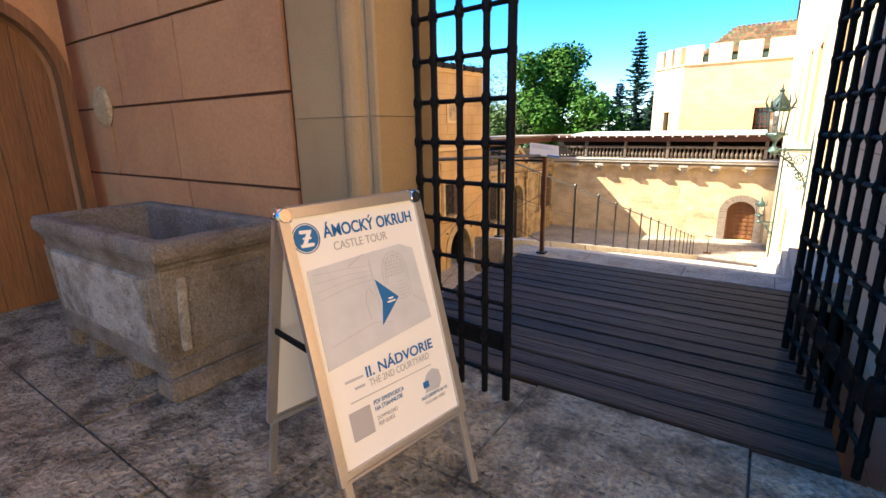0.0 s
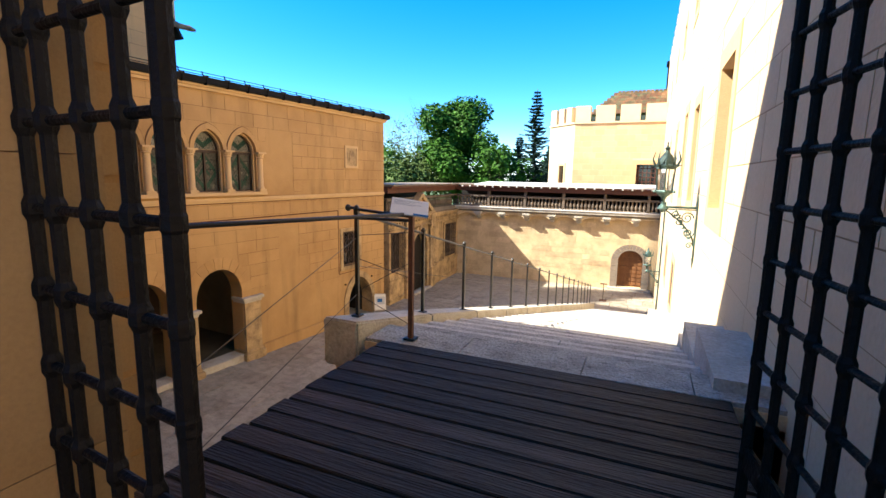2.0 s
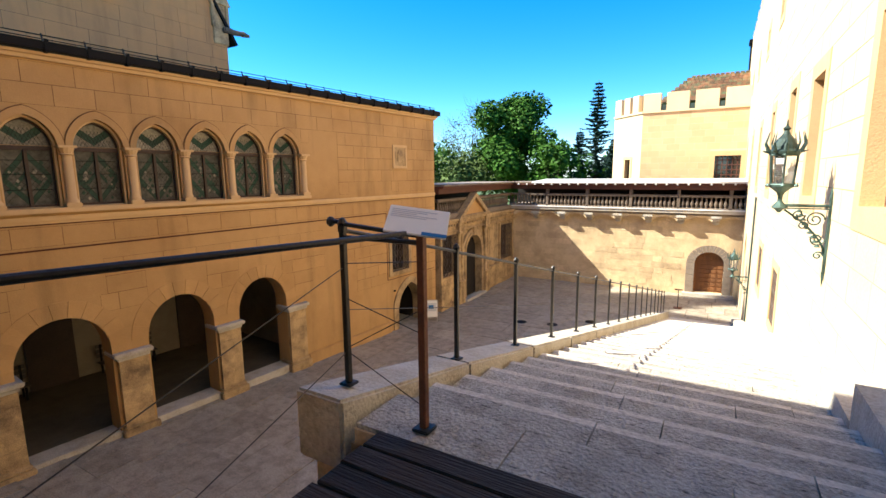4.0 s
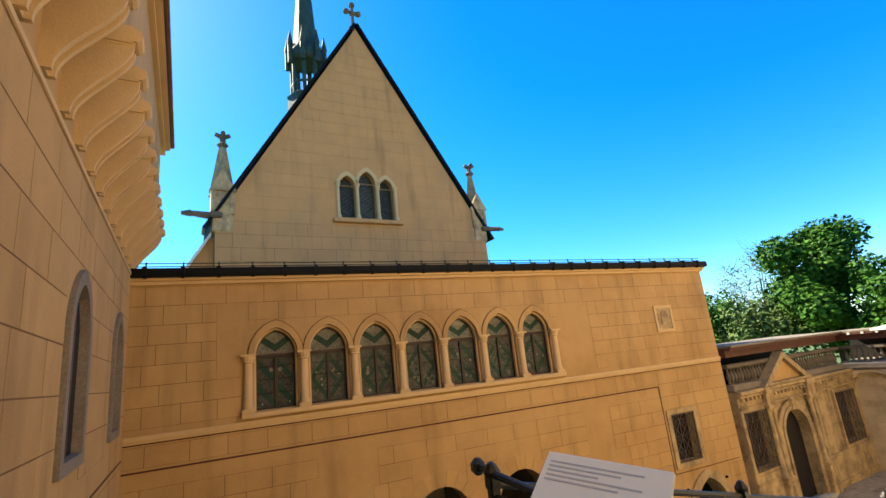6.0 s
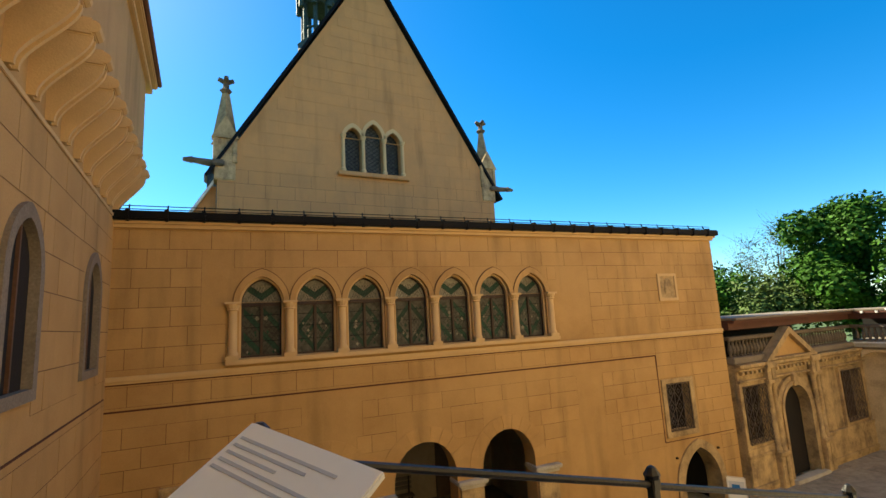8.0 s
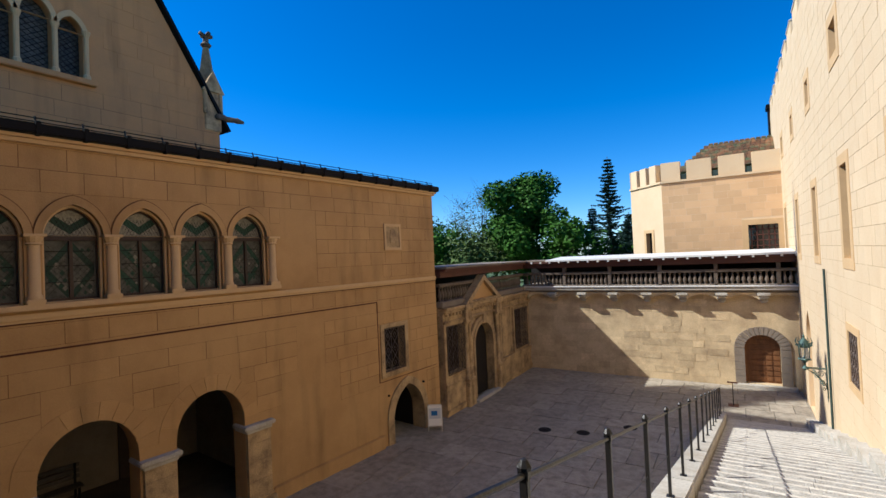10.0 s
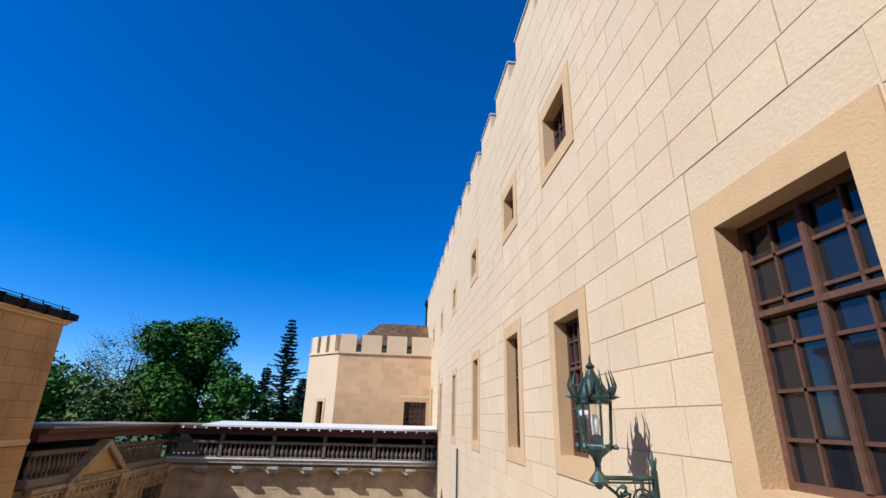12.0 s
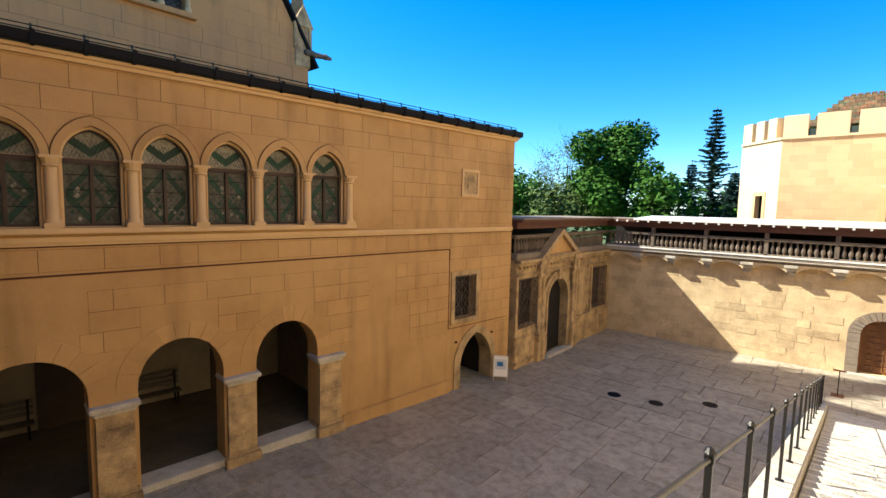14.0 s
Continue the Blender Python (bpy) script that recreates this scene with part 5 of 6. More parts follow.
st = thing("info_stand", pose(-2.5, 4.33, 0.003), "rusty brown iron post carrying a tilted white information panel", "information stand")
part("foot_plate", box((-0.05, -0.05, 0), (0.05, 0.05, 0.018), 0.005), RAILIRON, st)
part("post", box((-0.0195, -0.0195, 0.015), (0.0195, 0.0195, 1.05), 0.003), RUST, st)
pn = part("panel", box((-0.15, -0.105, -0.006), (0.15, 0.105, 0.006), 0.003), PAPER, st, "tilted white printed panel")
pn.matrix_local = pose(0.0, -0.03, 1.105, 32, 8, 28)
for k in range(5):
    part("print_line", box((-0.135, 0.07 - k * 0.014, 0.0065), (0.09 - 0.05 * (k % 3), 0.075 - k * 0.014, 0.007)), INK_LIGHT, pn)
part("blue_edge", box((0.03, -0.105, 0.0065), (0.15, -0.08, 0.007)), INK, pn)

# stone tub
tub = thing("stone_tub", pose(-3.635, 0.94, 0.0), "weathered grey stone tub with a rolled rim, empty", "planter")


def loop(bm, hx, hy, z):
    return [bm.verts.new((sx * hx, sy * hy, z)) for sx, sy in ((-1, -1), (1, -1), (1, 1), (-1, 1))]


secs = [(0.66, 0.315, 0.12), (0.685, 0.335, 0.13), (0.69, 0.34, 0.2), (0.675, 0.325, 0.215), (0.735, 0.338, 0.7), (0.755, 0.345, 0.715), (0.765, 0.35, 0.735), (0.79, 0.362, 0.75), (0.803, 0.371, 0.775), (0.803, 0.371, 0.815), (0.79, 0.362, 0.84), (0.77, 0.35, 0.85), (0.71, 0.29, 0.85), (0.685, 0.268, 0.83), (0.63, 0.24, 0.36)]
b = bmesh.new()
rings = [loop(b, *q) for q in secs]
for lo, hi in zip(rings, rings[1:]):
    for i in range(4):
        b.faces.new((lo[i], lo[(i + 1) % 4], hi[(i + 1) % 4], hi[i]))
b.faces.new(rings[0][::-1])
b.faces.new(rings[-1])
bmesh.ops.bevel(b, geom=[e for e in b.edges if abs(e.verts[0].co.z - e.verts[1].co.z) > 0.012], offset=0.012, segments=2, affect="EDGES")
part("basin", b, TUBSTONE, tub)
part("front_panel", box((-0.6, -0.022, -0.2), (0.6, 0.03, 0.2), 0.008), TUBPALE, tub, "raised panel with traces of whitewash").matrix_local = pose(0.0, -0.333, 0.455, 1.5)
for x in (-0.655, 0.655):
    part("corner_strip", box((-0.022, -0.02, -0.22), (0.022, 0.03, 0.22), 0.006), TUBSTONE, tub).matrix_local = pose(x, -0.333, 0.455, 1.5, 5 if x > 0 else -5)
part("end_panel", box((-0.03, -0.23, -0.2), (0.018, 0.23, 0.2), 0.008), TUBSTONE, tub).matrix_local = pose(0.706, 0.02, 0.455, 0, 6.5)
part("end_strip", box((-0.03, -0.022, -0.2), (0.02, 0.022, 0.2), 0.006), TUBPALE, tub).matrix_local = pose(0.708, -0.235, 0.455, 0, 6.5)
for x, wide in ((-0.62, 0.09), (-0.28, 0.055), (0.22, 0.055), (0.625, 0.09)):
    part("foot", box((x - wide, -0.345, 0.0), (x + wide, 0.3, 0.125), 0.012), TUBSTONE, tub)


def a_board(m, label, w=0.64, h=0.9, foot=0.24, detail=True):
    """A folding pavement sign: two hinged frames on legs."""
    t = thing("a_board_sign", m, label, "sign board", group="folding signs")
    for name, tip in (("front", -16), ("rear", 16)):
        f = new(name + "_frame")
        f.parent = t
        f.matrix_local = Matrix.Translation((0, 0, (h + foot) * math.cos(radians(16)))) @ Matrix.Rotation(radians(tip), 4, "X") @ Matrix.Translation((0, 0, -h))
        s = -1 if name == "front" else 1
        g = bmesh.new()
        e = 0.032
        sheet(rect(0, 0, w, h), (rect(e, e, w - e, h - e),), s * 0.005 - 0.011, s * 0.005 + 0.011, g)
        part("frame", g, ALU, f)
        part("panel", box((e, -0.004, e), (w - e, 0.004, h - e)), PAPER, f)
        for x in (0.012, w - 0.04):
            part("leg", box((x, -0.01, -foot), (x + 0.028, 0.01, 0.0), 0.003), ALU, f)
        part("bottom_rail", box((0.02, -0.02, 0.0), (w - 0.02, -0.006, 0.016), 0.004), ALU, f)
        for x in (0.0, w):
            c = lathe([(0.02, -0.013), (0.027, -0.006), (0.027, 0.006), (0.02, 0.013)], 16)
            o = part("corner_cap", c, CHROME, f)
            o.matrix_local = pose(x + (0.022 if x == 0 else -0.022), s * 0.006, h - 0.022, 90)
        if name == "front":
            front = f
    top = (h + foot) * math.cos(radians(16))
    for x in (0.016, w - 0.016):
        part("stay", box((x - 0.004, -0.12, top - 0.44), (x + 0.004, 0.12, top - 0.42)), IRON, t)
    return t, front


sg, front = a_board(frame_of((-1.79, 0.481, 0.0), (0.18, 0.983, 0)), "aluminium folding sign with a castle tour poster, on stone slabs", w=0.572, h=0.872, foot=0.283)
poster = new("poster")
poster.parent = front
Y = -0.0065
part("drawing", sheet([(0.05, 0.352), (0.506, 0.395), (0.487, 0.665), (0.43, 0.69), (0.3, 0.685), (0.055, 0.672)], (), Y, -0.004), PAPER_GREY, poster, "faded grey drawing of the courtyard")


def ink_line(points, r=0.0009):
    g = bmesh.new()
    for p, q in zip(points, points[1:]):
        bar((p[0], Y - 0.0004, p[1]), (q[0], Y - 0.0004, q[1]), r, 4, g)
    part("drawing_line", g, INK_GREY, poster)


for k in range(4):
    ink_line([(0.07, 0.655 - 0.028 * k), (0.19, 0.65 - 0.02 * k), (0.285, 0.64 - 0.016 * k)], 0.0006)
ink_line([(0.2, 0.655), (0.27, 0.685)])
ink_line([(0.285, 0.66), (0.29, 0.47)])
ink_line([(0.245, 0.46), (0.24, 0.53), (0.25, 0.56), (0.265, 0.565), (0.28, 0.53)])
for grow in (0.0, 0.012):
    ink_line([(0.342 - grow, 0.56), (0.342 - grow, 0.6)] + [(0.385 - (0.043 + grow) * math.cos(math.pi * i / 8), 0.6 + (0.058 + grow) * math.sin(math.pi * i / 8)) for i in range(1, 8)] + [(0.428 + grow, 0.6), (0.428 + grow, 0.5)])
for k in range(6):
    x = 0.354 + 0.0125 * k
    ink_line([(x, 0.585), (x, 0.6 + 0.056 * math.sin(math.acos(max(-1, min(1, (x - 0.385) / 0.045)))))], 0.0007)
for k in range(5):
    ink_line([(0.344, 0.588 + 0.012 * k), (0.426, 0.588 + 0.012 * k)], 0.0007)
for k in range(6):
    ink_line([(0.38, 0.5 + 0.012 * k), (0.395 + 0.006 * (k % 3), 0.495 + 0.013 * k), (0.42, 0.5 + 0.012 * k)], 0.0007)
ink_line([(0.44, 0.5), (0.5, 0.45)])
ink_line([(0.08, 0.42), (0.25, 0.45), (0.33, 0.43)], 0.0006)
part("arrow", sheet([(0.285, 0.43), (0.376, 0.508), (0.292, 0.59), (0.304, 0.51)], (), Y - 0.002, Y), INK, poster, "blue arrow")
for k, wide in ((0, 0.02), (1, 0.036)):
    part("arrow_caption", box((0.341 - wide / 2, Y - 0.0028, 0.509 - 0.011 * k), (0.341 + wide / 2, Y - 0.0018, 0.515 - 0.011 * k)), PAPER, poster)
EX, EZ = 0.078, 0.772
part("emblem", lathe([(0.042, 0), (0.042, 0.002)], 32), INK, poster, "round blue emblem").matrix_local = pose(EX, Y + 0.002, EZ, 90)
part("emblem_ring", ring([(EX + 0.048 * math.cos(2 * math.pi * i / 32), EZ + 0.048 * math.sin(2 * math.pi * i / 32)) for i in range(32)], [(EX + 0.0455 * math.cos(2 * math.pi * i / 32), EZ + 0.0455 * math.sin(2 * math.pi * i / 32)) for i in range(32)], Y, Y + 0.003), INK, poster)
g = sheet([(EX - 0.022, EZ + 0.02), (EX - 0.018, EZ + 0.027), (EX + 0.022, EZ + 0.024), (EX + 0.018, EZ + 0.014), (EX - 0.016, EZ + 0.015)], (), Y - 0.003, Y)
sheet([(EX - 0.024, EZ - 0.017), (EX + 0.016, EZ - 0.016), (EX + 0.024, EZ - 0.02), (EX + 0.018, EZ - 0.028), (EX - 0.022, EZ - 0.027)], (), Y - 0.003, Y, g)
sheet([(EX + 0.004, EZ + 0.016), (EX + 0.018, EZ + 0.016), (EX - 0.003, EZ - 0.02), (EX - 0.018, EZ - 0.02)], (), Y - 0.0034, Y, g)
sheet([(EX - 0.012, EZ + 0.004), (EX + 0.016, EZ + 0.002), (EX + 0.015, EZ - 0.004), (EX - 0.013, EZ - 0.002)], (), Y - 0.0038, Y, g)
part("emblem_figure", g, PAPER, poster)
letters("title", "\u00c1MOCK\u00dd OKRUH", 0.056, INK, poster, 0.14, 0.763, Y, 0.374, bold=0.0011)
letters("subtitle", "CASTLE TOUR", 0.04, INK_GREY, poster, 0.165, 0.717, Y, 0.218)
letters("courtyard_title", "II. N\u00c1DVORIE", 0.05, INK, poster, 0.175, 0.285, Y, 0.303, bold=0.0009)
letters("courtyard_subtitle", "THE 2ND COURTYARD", 0.034, INK_GREY, poster, 0.182, 0.252, Y, 0.27)
for k, wide in ((0, 0.07), (1, 0.04)):
    part("side_note", box((0.165 - wide, Y, 0.292 - 0.03 * k), (0.165, Y + 0.002, 0.3 - 0.03 * k)), INK_LIGHT, poster)
part("rule", box((0.1, Y, 0.226), (0.456, Y + 0.002, 0.2285)), INK_GREY, poster)
letters("guide_note", "PDF SPRIEVODCA\nNA STIAHNUTIE", 0.021, INK, poster, 0.18, 0.188, Y, 0.13)
letters("guide_note", "DOWNLOAD\nPDF GUIDE", 0.02, INK_GREY, poster, 0.182, 0.135, Y, 0.085)
letters("place_note", "NACH\u00c1DZATE SA TU", 0.017, INK, poster, 0.378, 0.117, Y, 0.128)
letters("place_note", "YOU ARE HERE", 0.016, INK_GREY, poster, 0.39, 0.097, Y, 0.1)
part("plain_square", box((0.083, Y, 0.105), (0.165, Y + 0.002, 0.198)), INK_GREY, poster)
part("small_plan", sheet([(0.405, 0.137), (0.47, 0.133), (0.488, 0.16), (0.484, 0.198), (0.455, 0.212), (0.43, 0.203), (0.412, 0.185)], (), Y, Y + 0.002), INK_LIGHT, poster, "small grey plan")
part("small_plan_mark", box((0.398, Y - 0.001, 0.155), (0.425, Y, 0.178)), INK, poster)

sb, fr2 = a_board(frame_of((-13.38, 21.33, ground_z(22)), (0.84, 0.54, 0)), "small folding notice board beside the pointed doorway", w=0.6, h=0.85, foot=0.2)
part("print", box((0.06, -0.0065, 0.3), (0.54, -0.004, 0.7)), PAPER_GREY, fr2)
part("print_mark", box((0.15, -0.0075, 0.42), (0.4, -0.005, 0.6)), INK, fr2)


# wall lanterns
def lantern(y, z0, k=1.0):
    """A wall lantern: scrolled bracket, glazed hexagonal body and a leafy crown."""
    t = thing("wall_lantern", frame_of((PX - 0.002, y, z0), (0, -1, 0)), "verdigris green wrought metal wall lantern on a scrolled bracket", "lantern", group="wall lanterns")
    R = 0.59 * k
    g = box((-0.05, -0.03, -1.0), (0.05, 0.0, 0.02), 0.008)
    for s in (-1, 1):
        bar((0, -0.02, 0.0), (0.07 * s, -0.02, 0.14), 0.02, 6, g, 0.004)
        bar((0, -0.02, -1.0), (0.06 * s, -0.02, -1.08), 0.02, 6, g, 0.004)
    bar((0, -0.02, 0.0), (0, -0.02, 0.2), 0.024, 6, g, 0.004)
    bar((0, -0.02, -0.98), (0, -0.02, -1.18), 0.024, 6, g, 0.004)
    part("back_plate", g, VERDI, t)
    g = bar((0, 0, -0.06), (0, -R, -0.06), 0.022, 8)
    bar((0, 0, -0.1), (0, -R * 0.9, -0.1), 0.011, 6, g)
    pts = [(-0.02 - (R - 0.08) * (i / 14), -0.78 + 0.66 * (i / 14) ** 0.55) for i in range(15)]
    for p, q in zip(pts, pts[1:]):
        bar((0, p[0], p[1]), (0, q[0], q[1]), 0.016, 6, g)
    part("arm", g, VERDI, t)
    for cy, cz, r0, turns, sgn in ((-0.17, -0.25, 0.11, 1.7, 1), (-0.13, -0.52, 0.09, 1.6, -1), (-0.36, -0.19, 0.08, 1.6, -1), (-0.3, -0.34, 0.06, 1.4, 1), (-0.1, -0.75, 0.06, 1.4, 1)):
        n = 26
        g = bmesh.new()
        sp_ = [(0, cy + r0 * (1 - i / n * 0.8) * math.cos(sgn * turns * 2 * math.pi * i / n), cz + r0 * (1 - i / n * 0.8) * math.sin(sgn * turns * 2 * math.pi * i / n)) for i in range(n + 1)]
        for p, q in zip(sp_, sp_[1:]):
            bar(p, q, 0.011, 5, g)
        part("scroll", g, VERDI, t)
    for i in range(9):
        a = i * 0.7
        part("leaf_boss", lathe([(0.03, -0.01), (0.045, 0.0), (0.01, 0.03)], 6, at=(0.03 * math.cos(a), -0.12 - 0.03 * i, -0.62 + 0.06 * i)), VERDI, t)
    B = new("lamp_body")
    B.parent = t
    B.matrix_local = pose(0, -R, 0)
    g = lathe([(0.02, -0.16), (0.05, -0.12), (0.1, -0.09), (0.07, -0.05), (0.03, 0.0), (0.03, 0.07), (0.05, 0.12), (0.12, 0.18), (0.155, 0.2), (0.155, 0.23)], 12)
    part("stem_bowl", g, VERDI, B)
    g = bmesh.new()
    n = 6
    for i in range(n):
        a = 2 * math.pi * i / n
        a2 = 2 * math.pi * (i + 1) / n
        p, q = (0.145 * math.cos(a), 0.145 * math.sin(a), 0.22), (0.175 * math.cos(a), 0.175 * math.sin(a), 0.66)
        bar(p, q, 0.013, 6, g)
        for zz, rr in ((0.23, 0.15), (0.64, 0.175)):
            bar((rr * math.cos(a), rr * math.sin(a), zz), (rr * math.cos(a2), rr * math.sin(a2), zz), 0.016, 6, g)
        lathe([(0.025, -0.02), (0.03, 0), (0.01, 0.03)], 6, g, at=(0.185 * math.cos(a), 0.185 * math.sin(a), 0.22))
    part("cage", g, VERDI, B)
    for i in range(n):
        a, a2 = 2 * math.pi * i / n, 2 * math.pi * (i + 1) / n
        g = bmesh.new()
        vs = [g.verts.new((r * math.cos(x), r * math.sin(x), z)) for r, x, z in ((0.14, a, 0.23), (0.14, a2, 0.23), (0.168, a2, 0.64), (0.168, a, 0.64))]
        g.faces.new(vs)
        o = part("glass_pane", g, LANTERN_GLASS, B)
        o.visible_shadow = False
    part("bulb_socket", lathe([(0.07, 0.22), (0.07, 0.3), (0.03, 0.33)], 10), IRON, B)
    part("bulb", lathe([(0.025, 0.33), (0.04, 0.4), (0.045, 0.46), (0.02, 0.52)], 10), BULB, B, smooth=True)
    g = lathe([(0.185, 0.65), (0.19, 0.69), (0.16, 0.72), (0.15, 0.76), (0.1, 0.86), (0.05, 0.92), (0.03, 0.97), (0.05, 1.0), (0.015, 1.04), (0.006, 1.12)], 12)
    part("crown", g, VERDI, B)
    for i in range(10):
        a = 2 * math.pi * i / 10
        c, s = math.cos(a), math.sin(a)
        g = bar((0.19 * c, 0.19 * s, 0.68), (0.24 * c, 0.24 * s, 0.8), 0.022, 5, None, 0.014)
        bar((0.24 * c, 0.24 * s, 0.8), (0.2 * c, 0.2 * s, 0.96), 0.014, 5, g, 0.003)
        bar((0.19 * c, 0.19 * s, 0.68), (0.27 * c, 0.27 * s, 0.7), 0.018, 5, g, 0.004)
        part("leaf_spike", g, VERDI, B)
    return t


lantern(10.57, 0.92)
lantern(25.3, -2.95)

# small loose things in the courtyard
sn = thing("stanchion", pose(-2.69, 29.5, -5.8), "thin barrier stand with a small tray and square foot", "barrier stand")
part("foot", box((-0.2, -0.2, 0), (0.2, 0.2, 0.02), 0.004), RUST, sn)
part("pole", bar((0, 0, 0.02), (0, 0, 1.0), 0.018, 8), RAILIRON, sn)
part("tray", box((-0.2, -0.05, 0.98), (0.2, 0.05, 1.03), 0.006), RUST, sn)
for x, yy in ((-6.16, 24.9), (-7.66, 23.6), (-9.1, 23.3)):
    dg_ = thing("drain_cover", pose(x, yy, -5.8), "small dark iron drain cover in the paving", "drain", group="courtyard drains")
    part("plate", lathe([(0.26, 0.0), (0.26, 0.012)], 14), IRON, dg_)
    part("slot", box((-0.15, -0.02, 0.012), (0.15, 0.02, 0.02)), IRON, dg_)


# ---- trees ----
def tree(x, y, z, high, wide, leaves, mat, label, seed, trunk=0.35, dense=1.0, bare=0.0, low=0.25):
    rng = random.Random(seed)
    t = thing("tree", pose(x, y, z), label, "tree", group="park trees")
    wood = bmesh.new()
    bar((0, 0, 0), (0, 0, high * 0.45), trunk, 8, wood, trunk * 0.6)
    bar((0, 0, high * 0.45), (0.3, 0, high * 0.8), trunk * 0.6, 6, wood, trunk * 0.2)
    blobs = []
    for i in range(40):
        a = rng.uniform(0, 2 * math.pi)
        f = rng.uniform(0.2, 1.0)
        zz = high * (low + (1 - low) * rng.uniform(0.05, 0.95))
        shape = math.sin(math.pi * min(1, max(0.08, (zz / high - low) / (1 - low) * 0.86 + 0.1))) ** 0.6
        p = Vector((math.cos(a) * wide * 0.5 * f * shape, math.sin(a) * wide * 0.5 * f * shape, zz))
        blobs.append((p, rng.uniform(0.12, 0.22) * wide))
        s = Vector((0, 0, high * rng.uniform(0.25, 0.6)))
        bar(s, p, trunk * 0.22, 5, wood, trunk * 0.05)
        if bare:
            for k in range(12):
                q = p + Vector((rng.gauss(0, 1), rng.gauss(0, 1), abs(rng.gauss(0.8, 0.8)))) * wide * 0.12
                bar(p, q, trunk * 0.05, 3, wood, 0.01)
    part("trunk", wood, BARK, t)
    pts, faces = [], []
    for i in range(leaves):
        p, r = rng.choice(blobs)
        d = Vector((rng.gauss(0, 1), rng.gauss(0, 1), rng.gauss(0, 1))).normalized()
        c = p + d * r * rng.uniform(0.55, 1.05)
        s = rng.uniform(0.12, 0.3) * dense
        u_ = Vector((rng.gauss(0, 1), rng.gauss(0, 1), rng.gauss(0, 0.5))).normalized()
        v_ = u_.cross(d + Vector((rng.uniform(-0.5, 0.5), rng.uniform(-0.5, 0.5), 0.4))).normalized()
        n = len(pts)
        pts += [c - u_ * s, c - v_ * s * 0.6, c + u_ * s, c + v_ * s * 0.6]
        faces.append((n, n + 1, n + 2, n + 3))
    me = bpy.data.meshes.new("crown")
    me.from_pydata([tuple(p) for p in pts], [], faces)
    me.materials.append(mat)
    o = new("crown", me)
    o.parent = t
    return t


def spruce(x, y, z, high, wide, seed):
    rng = random.Random(seed)
    t = thing("spruce_tree", pose(x, y, z), "tall dark blue-green spruce with drooping tiers", "tree", group="park trees")
    part("trunk", bar((0, 0, 0), (0, 0, high), 0.3, 8, None, 0.03), BARK, t)
    pts, faces = [], []
    zz = high * 0.1
    while zz < high * 0.98:
        r = wide * 0.5 * (1 - zz / high) ** 0.85 * rng.uniform(0.75, 1.15) + 0.15
        for k in range(9):
            a = rng.uniform(0, 2 * math.pi)
            rr = r * rng.uniform(0.55, 1.25)
            up = rng.uniform(-0.03, 0.03) * high
            d = Vector((math.cos(a), math.sin(a), -0.25))
            side = Vector((-math.sin(a), math.cos(a), 0))
            for i in range(16):
                f = i / 16
                c = Vector((0, 0, zz + up * (1 - zz / high))) + d * rr * f + Vector((0, 0, 0.3 * rr * f * f))
                for s in (-1, 1):
                    w = 0.5 * (1 - f * 0.6) * rng.uniform(0.6, 1.3)
                    n = len(pts)
                    tip = c + side * s * w + d * 0.15 + Vector((0, 0, rng.uniform(-0.25, 0.05)))
                    pts += [c, c + d * 0.14, tip, c - d * 0.05 + Vector((0, 0, -0.12))]
                    faces.append((n, n + 1, n + 2, n + 3))
        zz += high * 0.022
    me = bpy.data.meshes.new("crown")
    me.from_pydata([tuple(p) for p in pts], [], faces)
    me.materials.append(NEEDLE)
    o = new("crown", me)
    o.parent = t


tree(-28.5, 70, -7, 19.0, 12.5, 24000, LEAF, "broad round tree in fresh green leaf", 11, 0.5, 1.35)
tree(-36.5, 72, -7, 18.5, 12, 2600, LEAF_PALE, "pale half-bare tree with thin twigs", 12, 0.35, 0.7, bare=1.0)
tree(-41.5, 66, -7, 13, 11, 6000, LEAF, "low bushy tree in fresh leaf", 13, 0.3, 1.3)
tree(-34.5, 64, -7, 11.5, 11, 6000, LEAF_PALE, "low bushy tree in young pale leaf", 14, 0.3, 1.2)
tree(-21.0, 66, -7, 12.5, 9, 6000, LEAF, "dense bushy tree in the castle park", 15, 0.3, 1.3)
tree(-49.0, 74, -7, 14, 13, 6000, LEAF, "dense bushy tree in the castle park", 17, 0.3, 1.4)
tree(-14.0, 72, -7, 11, 9, 5000, LEAF, "dense bushy tree in the castle park", 18, 0.3, 1.4)
spruce(-16.2, 70, -7, 20.8, 9.5, 21)
spruce(-19.5, 74, -7, 15, 7, 22)
spruce(-13.5, 68, -7, 13, 7, 23)

# ---- pieces of walls, floors and paving ----
worn = [(12.75, 0.6, 14.1, 2.95), (2.0, 1.6, 2.75, 3.1), (14.6, 0.65, 17.2, 1.05)]
coursing(chapel, OCHRE, 0.0, LEN, 0.6, 3.94, 0.477, 0.88,
         [(a - 0.3, SILL - 0.2, e + 0.3, SPR + 0.1) for a, e in wins] + [(a - 0.12, SPR, e + 0.12, APX + 0.1) for a, e in wins] + [(17.3, 1.6, 18.3, 2.68)] + worn,
         near=(8, 1.5), seed=41, limit=200, joint=0.013, proud=0.008)
worn = [(12.6, -4.9, 14.9, -2.4), (14.0, -4.9, 16.7, -3.6), (13.2, -1.7, 14.3, -1.1), (4.4, -1.6, 6.0, -0.72)]
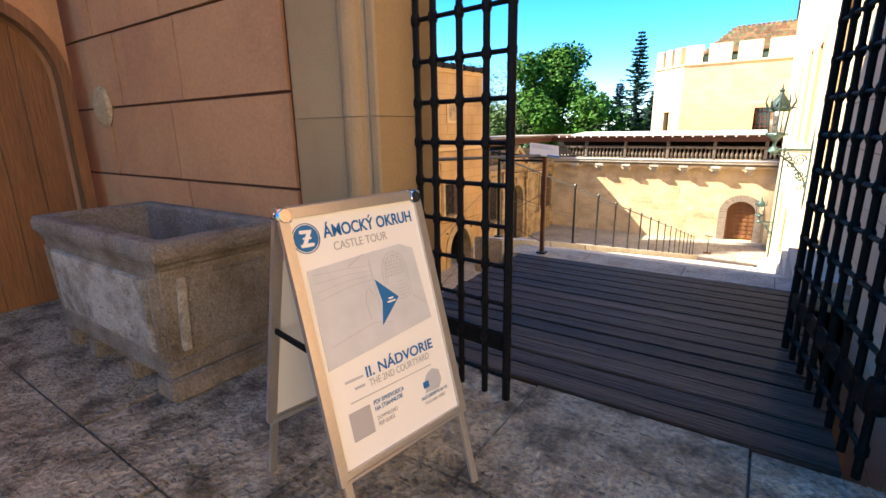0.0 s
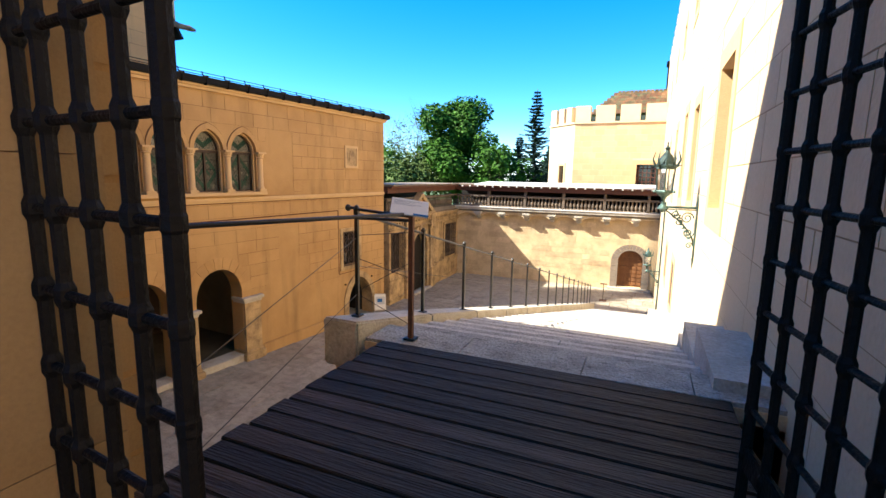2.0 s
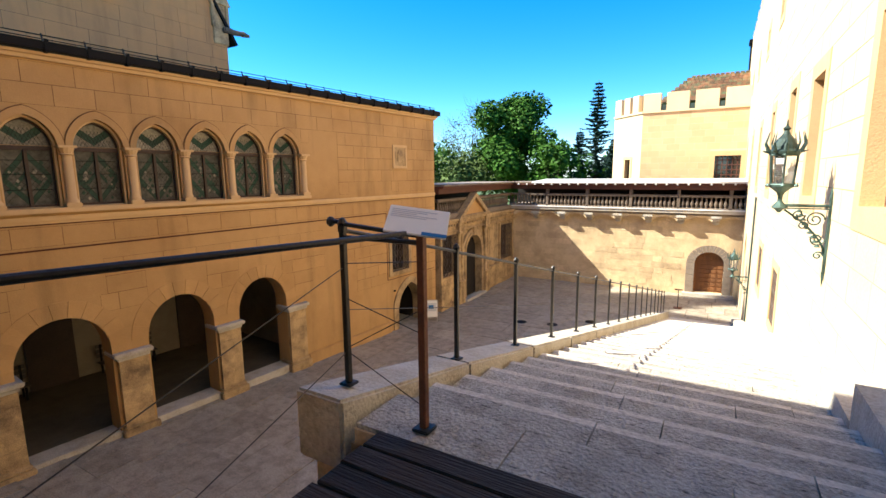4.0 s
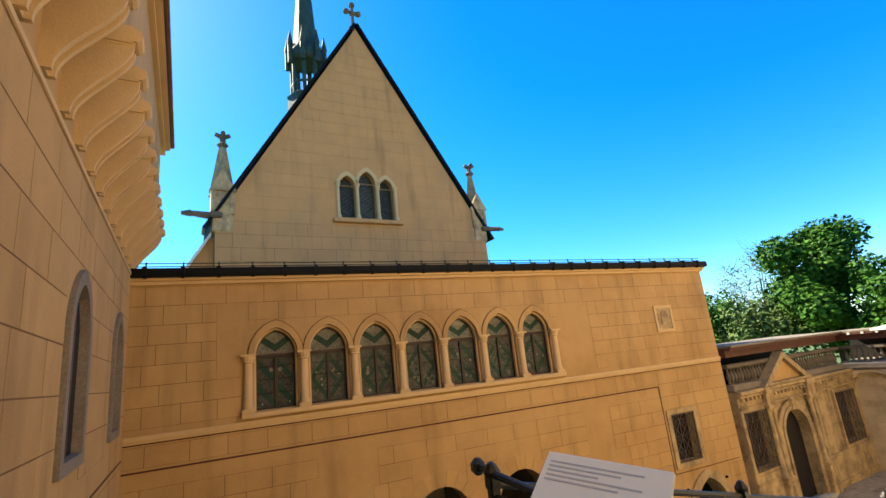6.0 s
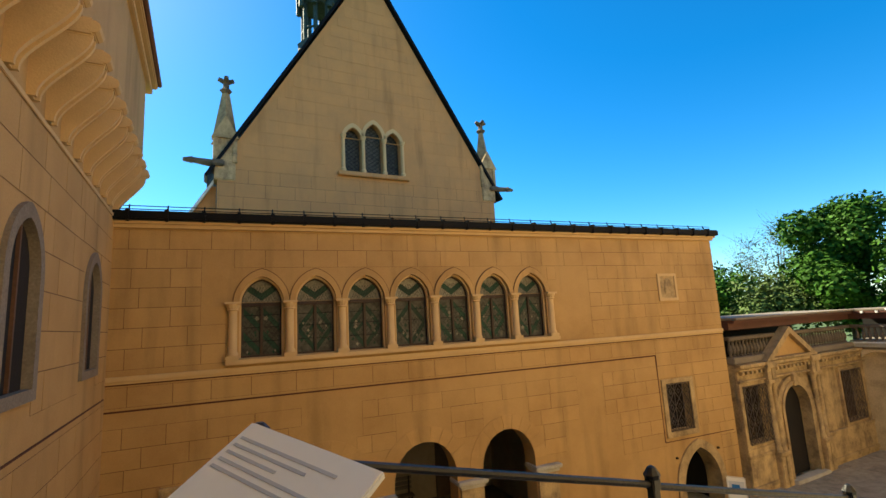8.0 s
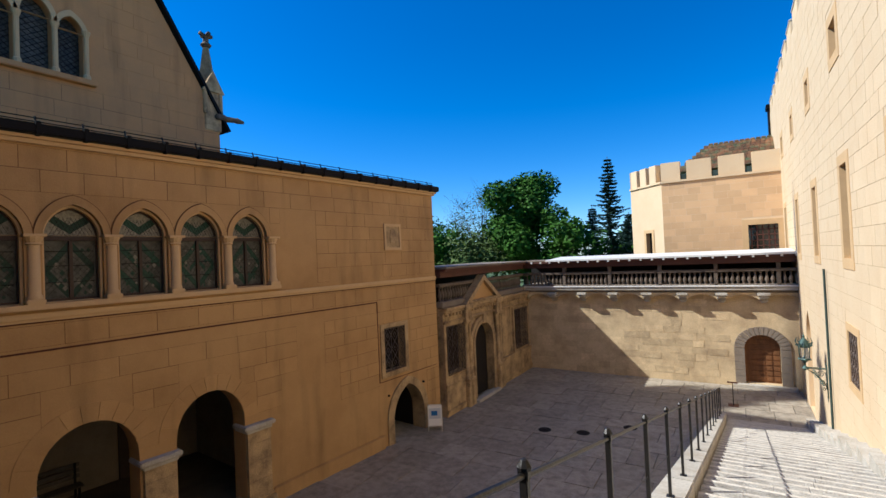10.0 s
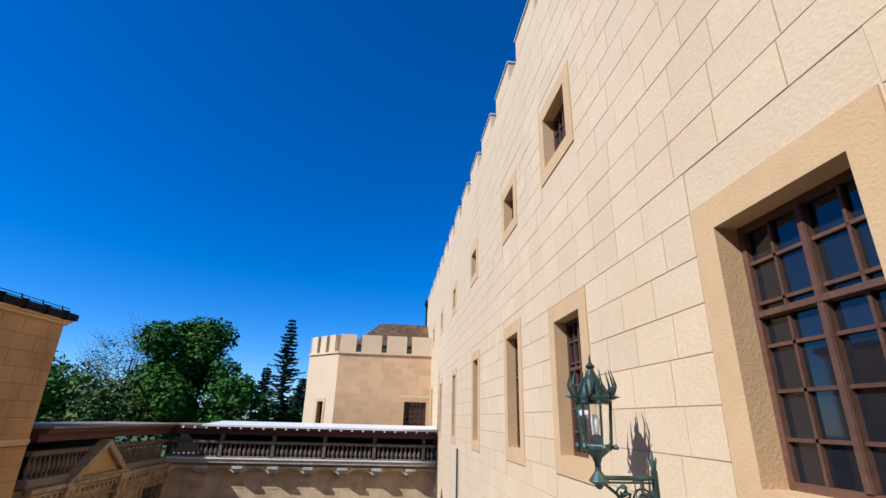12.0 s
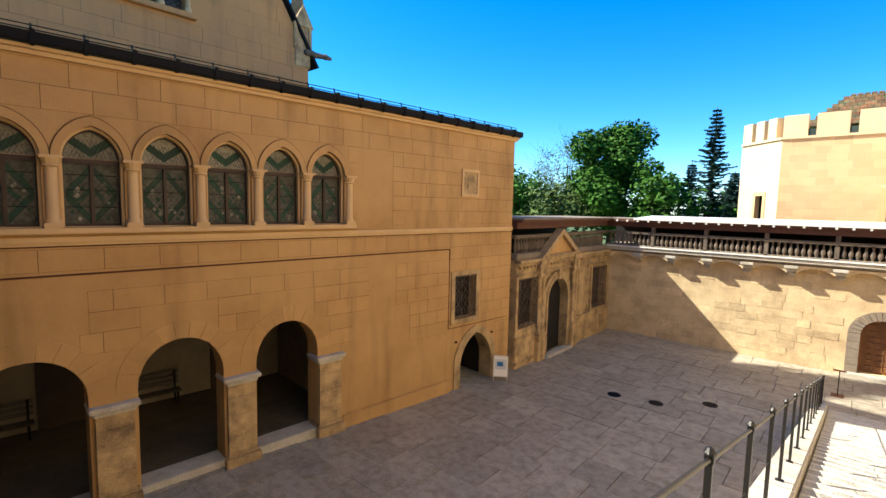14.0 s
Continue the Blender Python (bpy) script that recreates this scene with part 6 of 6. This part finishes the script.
coursing(chapel, OCHRE, 0.0, LEN, -4.85, 0.21, 0.46, 0.95,
         [(a - 0.4, -6, e + 0.4, -2.1) for a, e in arches] + [(a + 0.1, -2.1, e - 0.1, -1.6) for a, e in arches] + [(3.2, -6, 12.4, -3.0), (1.25, -3.95, 3.03, -2.15), (16.85, -3.4, 18.6, -1.15), (17.0, -6, 19.6, -3.4), (0, -0.36, 16.82, -0.3)] + worn,
         near=(8, -1.5), seed=42, limit=200, joint=0.013, proud=0.008)
coursing(palace, PALE, PU(40), PU(2.5), 0.68, 0.68 + 0.4217 * 21, 0.4217, 0.7, blocked, near=(PU(11), 2), seed=51, joint=0.011, proud=0.007, bond=0.5)
coursing(palace, PALE, PU(40), PU(2.5), 0.68 - 0.4217 * 15, 0.68, 0.4217, 0.85, blocked, near=(PU(14), -1), seed=52, limit=120, joint=0.007, proud=0.004)
coursing(go, OCHRE, 3.3, 15.1, -5.0, 4.2, 0.55, 1.15, [(8.27, 0.6, 9.78, 3.08), (12.37, 0.6, 13.88, 3.08), (0, -0.03, 16, 0.02)], near=(8, 2), seed=61, joint=0.016)
rng = random.Random(71)
for r, zz in enumerate([-5.9 + 0.36 * i for i in range(13)]):
    x = -13.3 + 0.3 * (r % 2)
    while x < 0.1:
        e = x + rng.uniform(0.5, 1.0)
        if rng.random() < 0.62 and not (e > -2.7 and x < -0.1) and e < 0.2:
            block("stone", (x + 0.016, -0.012 * rng.uniform(0.3, 1.2), zz + 0.01), (e - 0.01, 0.02, zz + 0.35), WALLSTONE, far)
        x = e
# steps
N = 48
RISE, GO = 0.252 * 22.7 / N, 22.7 / N
rng = random.Random(81)


def nosing(x0, x1, y, z):
    """The worn front edge of a step, rounded over."""
    prof = [(y - 0.11, z - 0.1), (y - 0.11, z), (y - 0.05, z), (y - 0.015, z - 0.02), (y, z - 0.055), (y, z - 0.1)]
    g = bmesh.new()
    a, c = [[g.verts.new((x, q, w)) for q, w in prof] for x in (x0, x1)]
    g.faces.new(a)
    g.faces.new(c[::-1])
    for k in range(6):
        m = (k + 1) % 6
        g.faces.new((a[k], c[k], c[m], a[m]))
    return g


for i in range(N):
    y0 = 4.6 + i * GO
    z = -(i + 1) * RISE + 0.01
    x = -2.87
    while x < -0.3:
        e = min(x + rng.uniform(0.7, 1.5), -0.28)
        if -0.28 - e < 0.3:
            e = -0.28
        j = rng.uniform(-0.004, 0.004)
        front = y0 + GO + 0.03 + rng.uniform(-0.012, 0.012)
        block("step_slab", (x + 0.004, y0 - 0.01, z - 0.2), (e - 0.004, front - 0.108, z + j), STEP, stairs)
        part("step_edge", nosing(x + 0.004, e - 0.004, front, z + j), NOSING, stairs)
        x = e
for y0, y1 in ((4.215, 4.6),):
    x = -2.87
    while x < 0.2:
        e = min(x + rng.uniform(0.7, 1.1), 0.22)
        block("slab", (x + 0.004, y0, -0.15), (e - 0.004, y1 + 0.01, rng.uniform(-0.006, 0.004)), STEP, landing)
        x = e
# passage floor slabs
rng = random.Random(91)
y = -5.0
while y < 1.74:
    h = rng.uniform(0.45, 0.75)
    e_y = min(y + h, 1.765)
    if 1.765 - e_y < 0.2:
        e_y = 1.765
    x = -6.4 + rng.uniform(-0.4, 0)
    while x < 0.2:
        e = min(x + rng.uniform(0.6, 1.2), 0.24)
        block("floor_slab", (x + 0.006, y + 0.006, -0.15), (e - 0.006, e_y - 0.006, rng.uniform(-0.012, 0.0)), FLOORSTONE, fl)
        x = e
    y = e_y
# courtyard flags
rng = random.Random(95)
rest = bmesh.new()
y = 2.5
count = 0
while y < 32.8:
    h = rng.uniform(0.8, 1.25)
    x = -15.6 + rng.uniform(0, 0.6)
    e_y = y + h
    while x < 0.1:
        e = x + rng.uniform(0.8, 1.6)
        zz = ground_z(y + h / 2) + rng.uniform(-0.011, 0.009)
        if not (x > -3.3 and y < 26.0):
            e = min(e, 0.1)
            if count < 330 and y < 30:
                block("flagstone", (x + 0.011, y + 0.011, zz - 0.1), (e - 0.011, e_y - 0.011, zz), PAVE, court)
                count += 1
            else:
                box((x + 0.011, y + 0.011, zz - 0.1), (e - 0.011, e_y - 0.011, zz), bm=rest)
        x = e
    y = e_y
tagged(part("flagstones", rest, PAVE, court), kind="stuff")
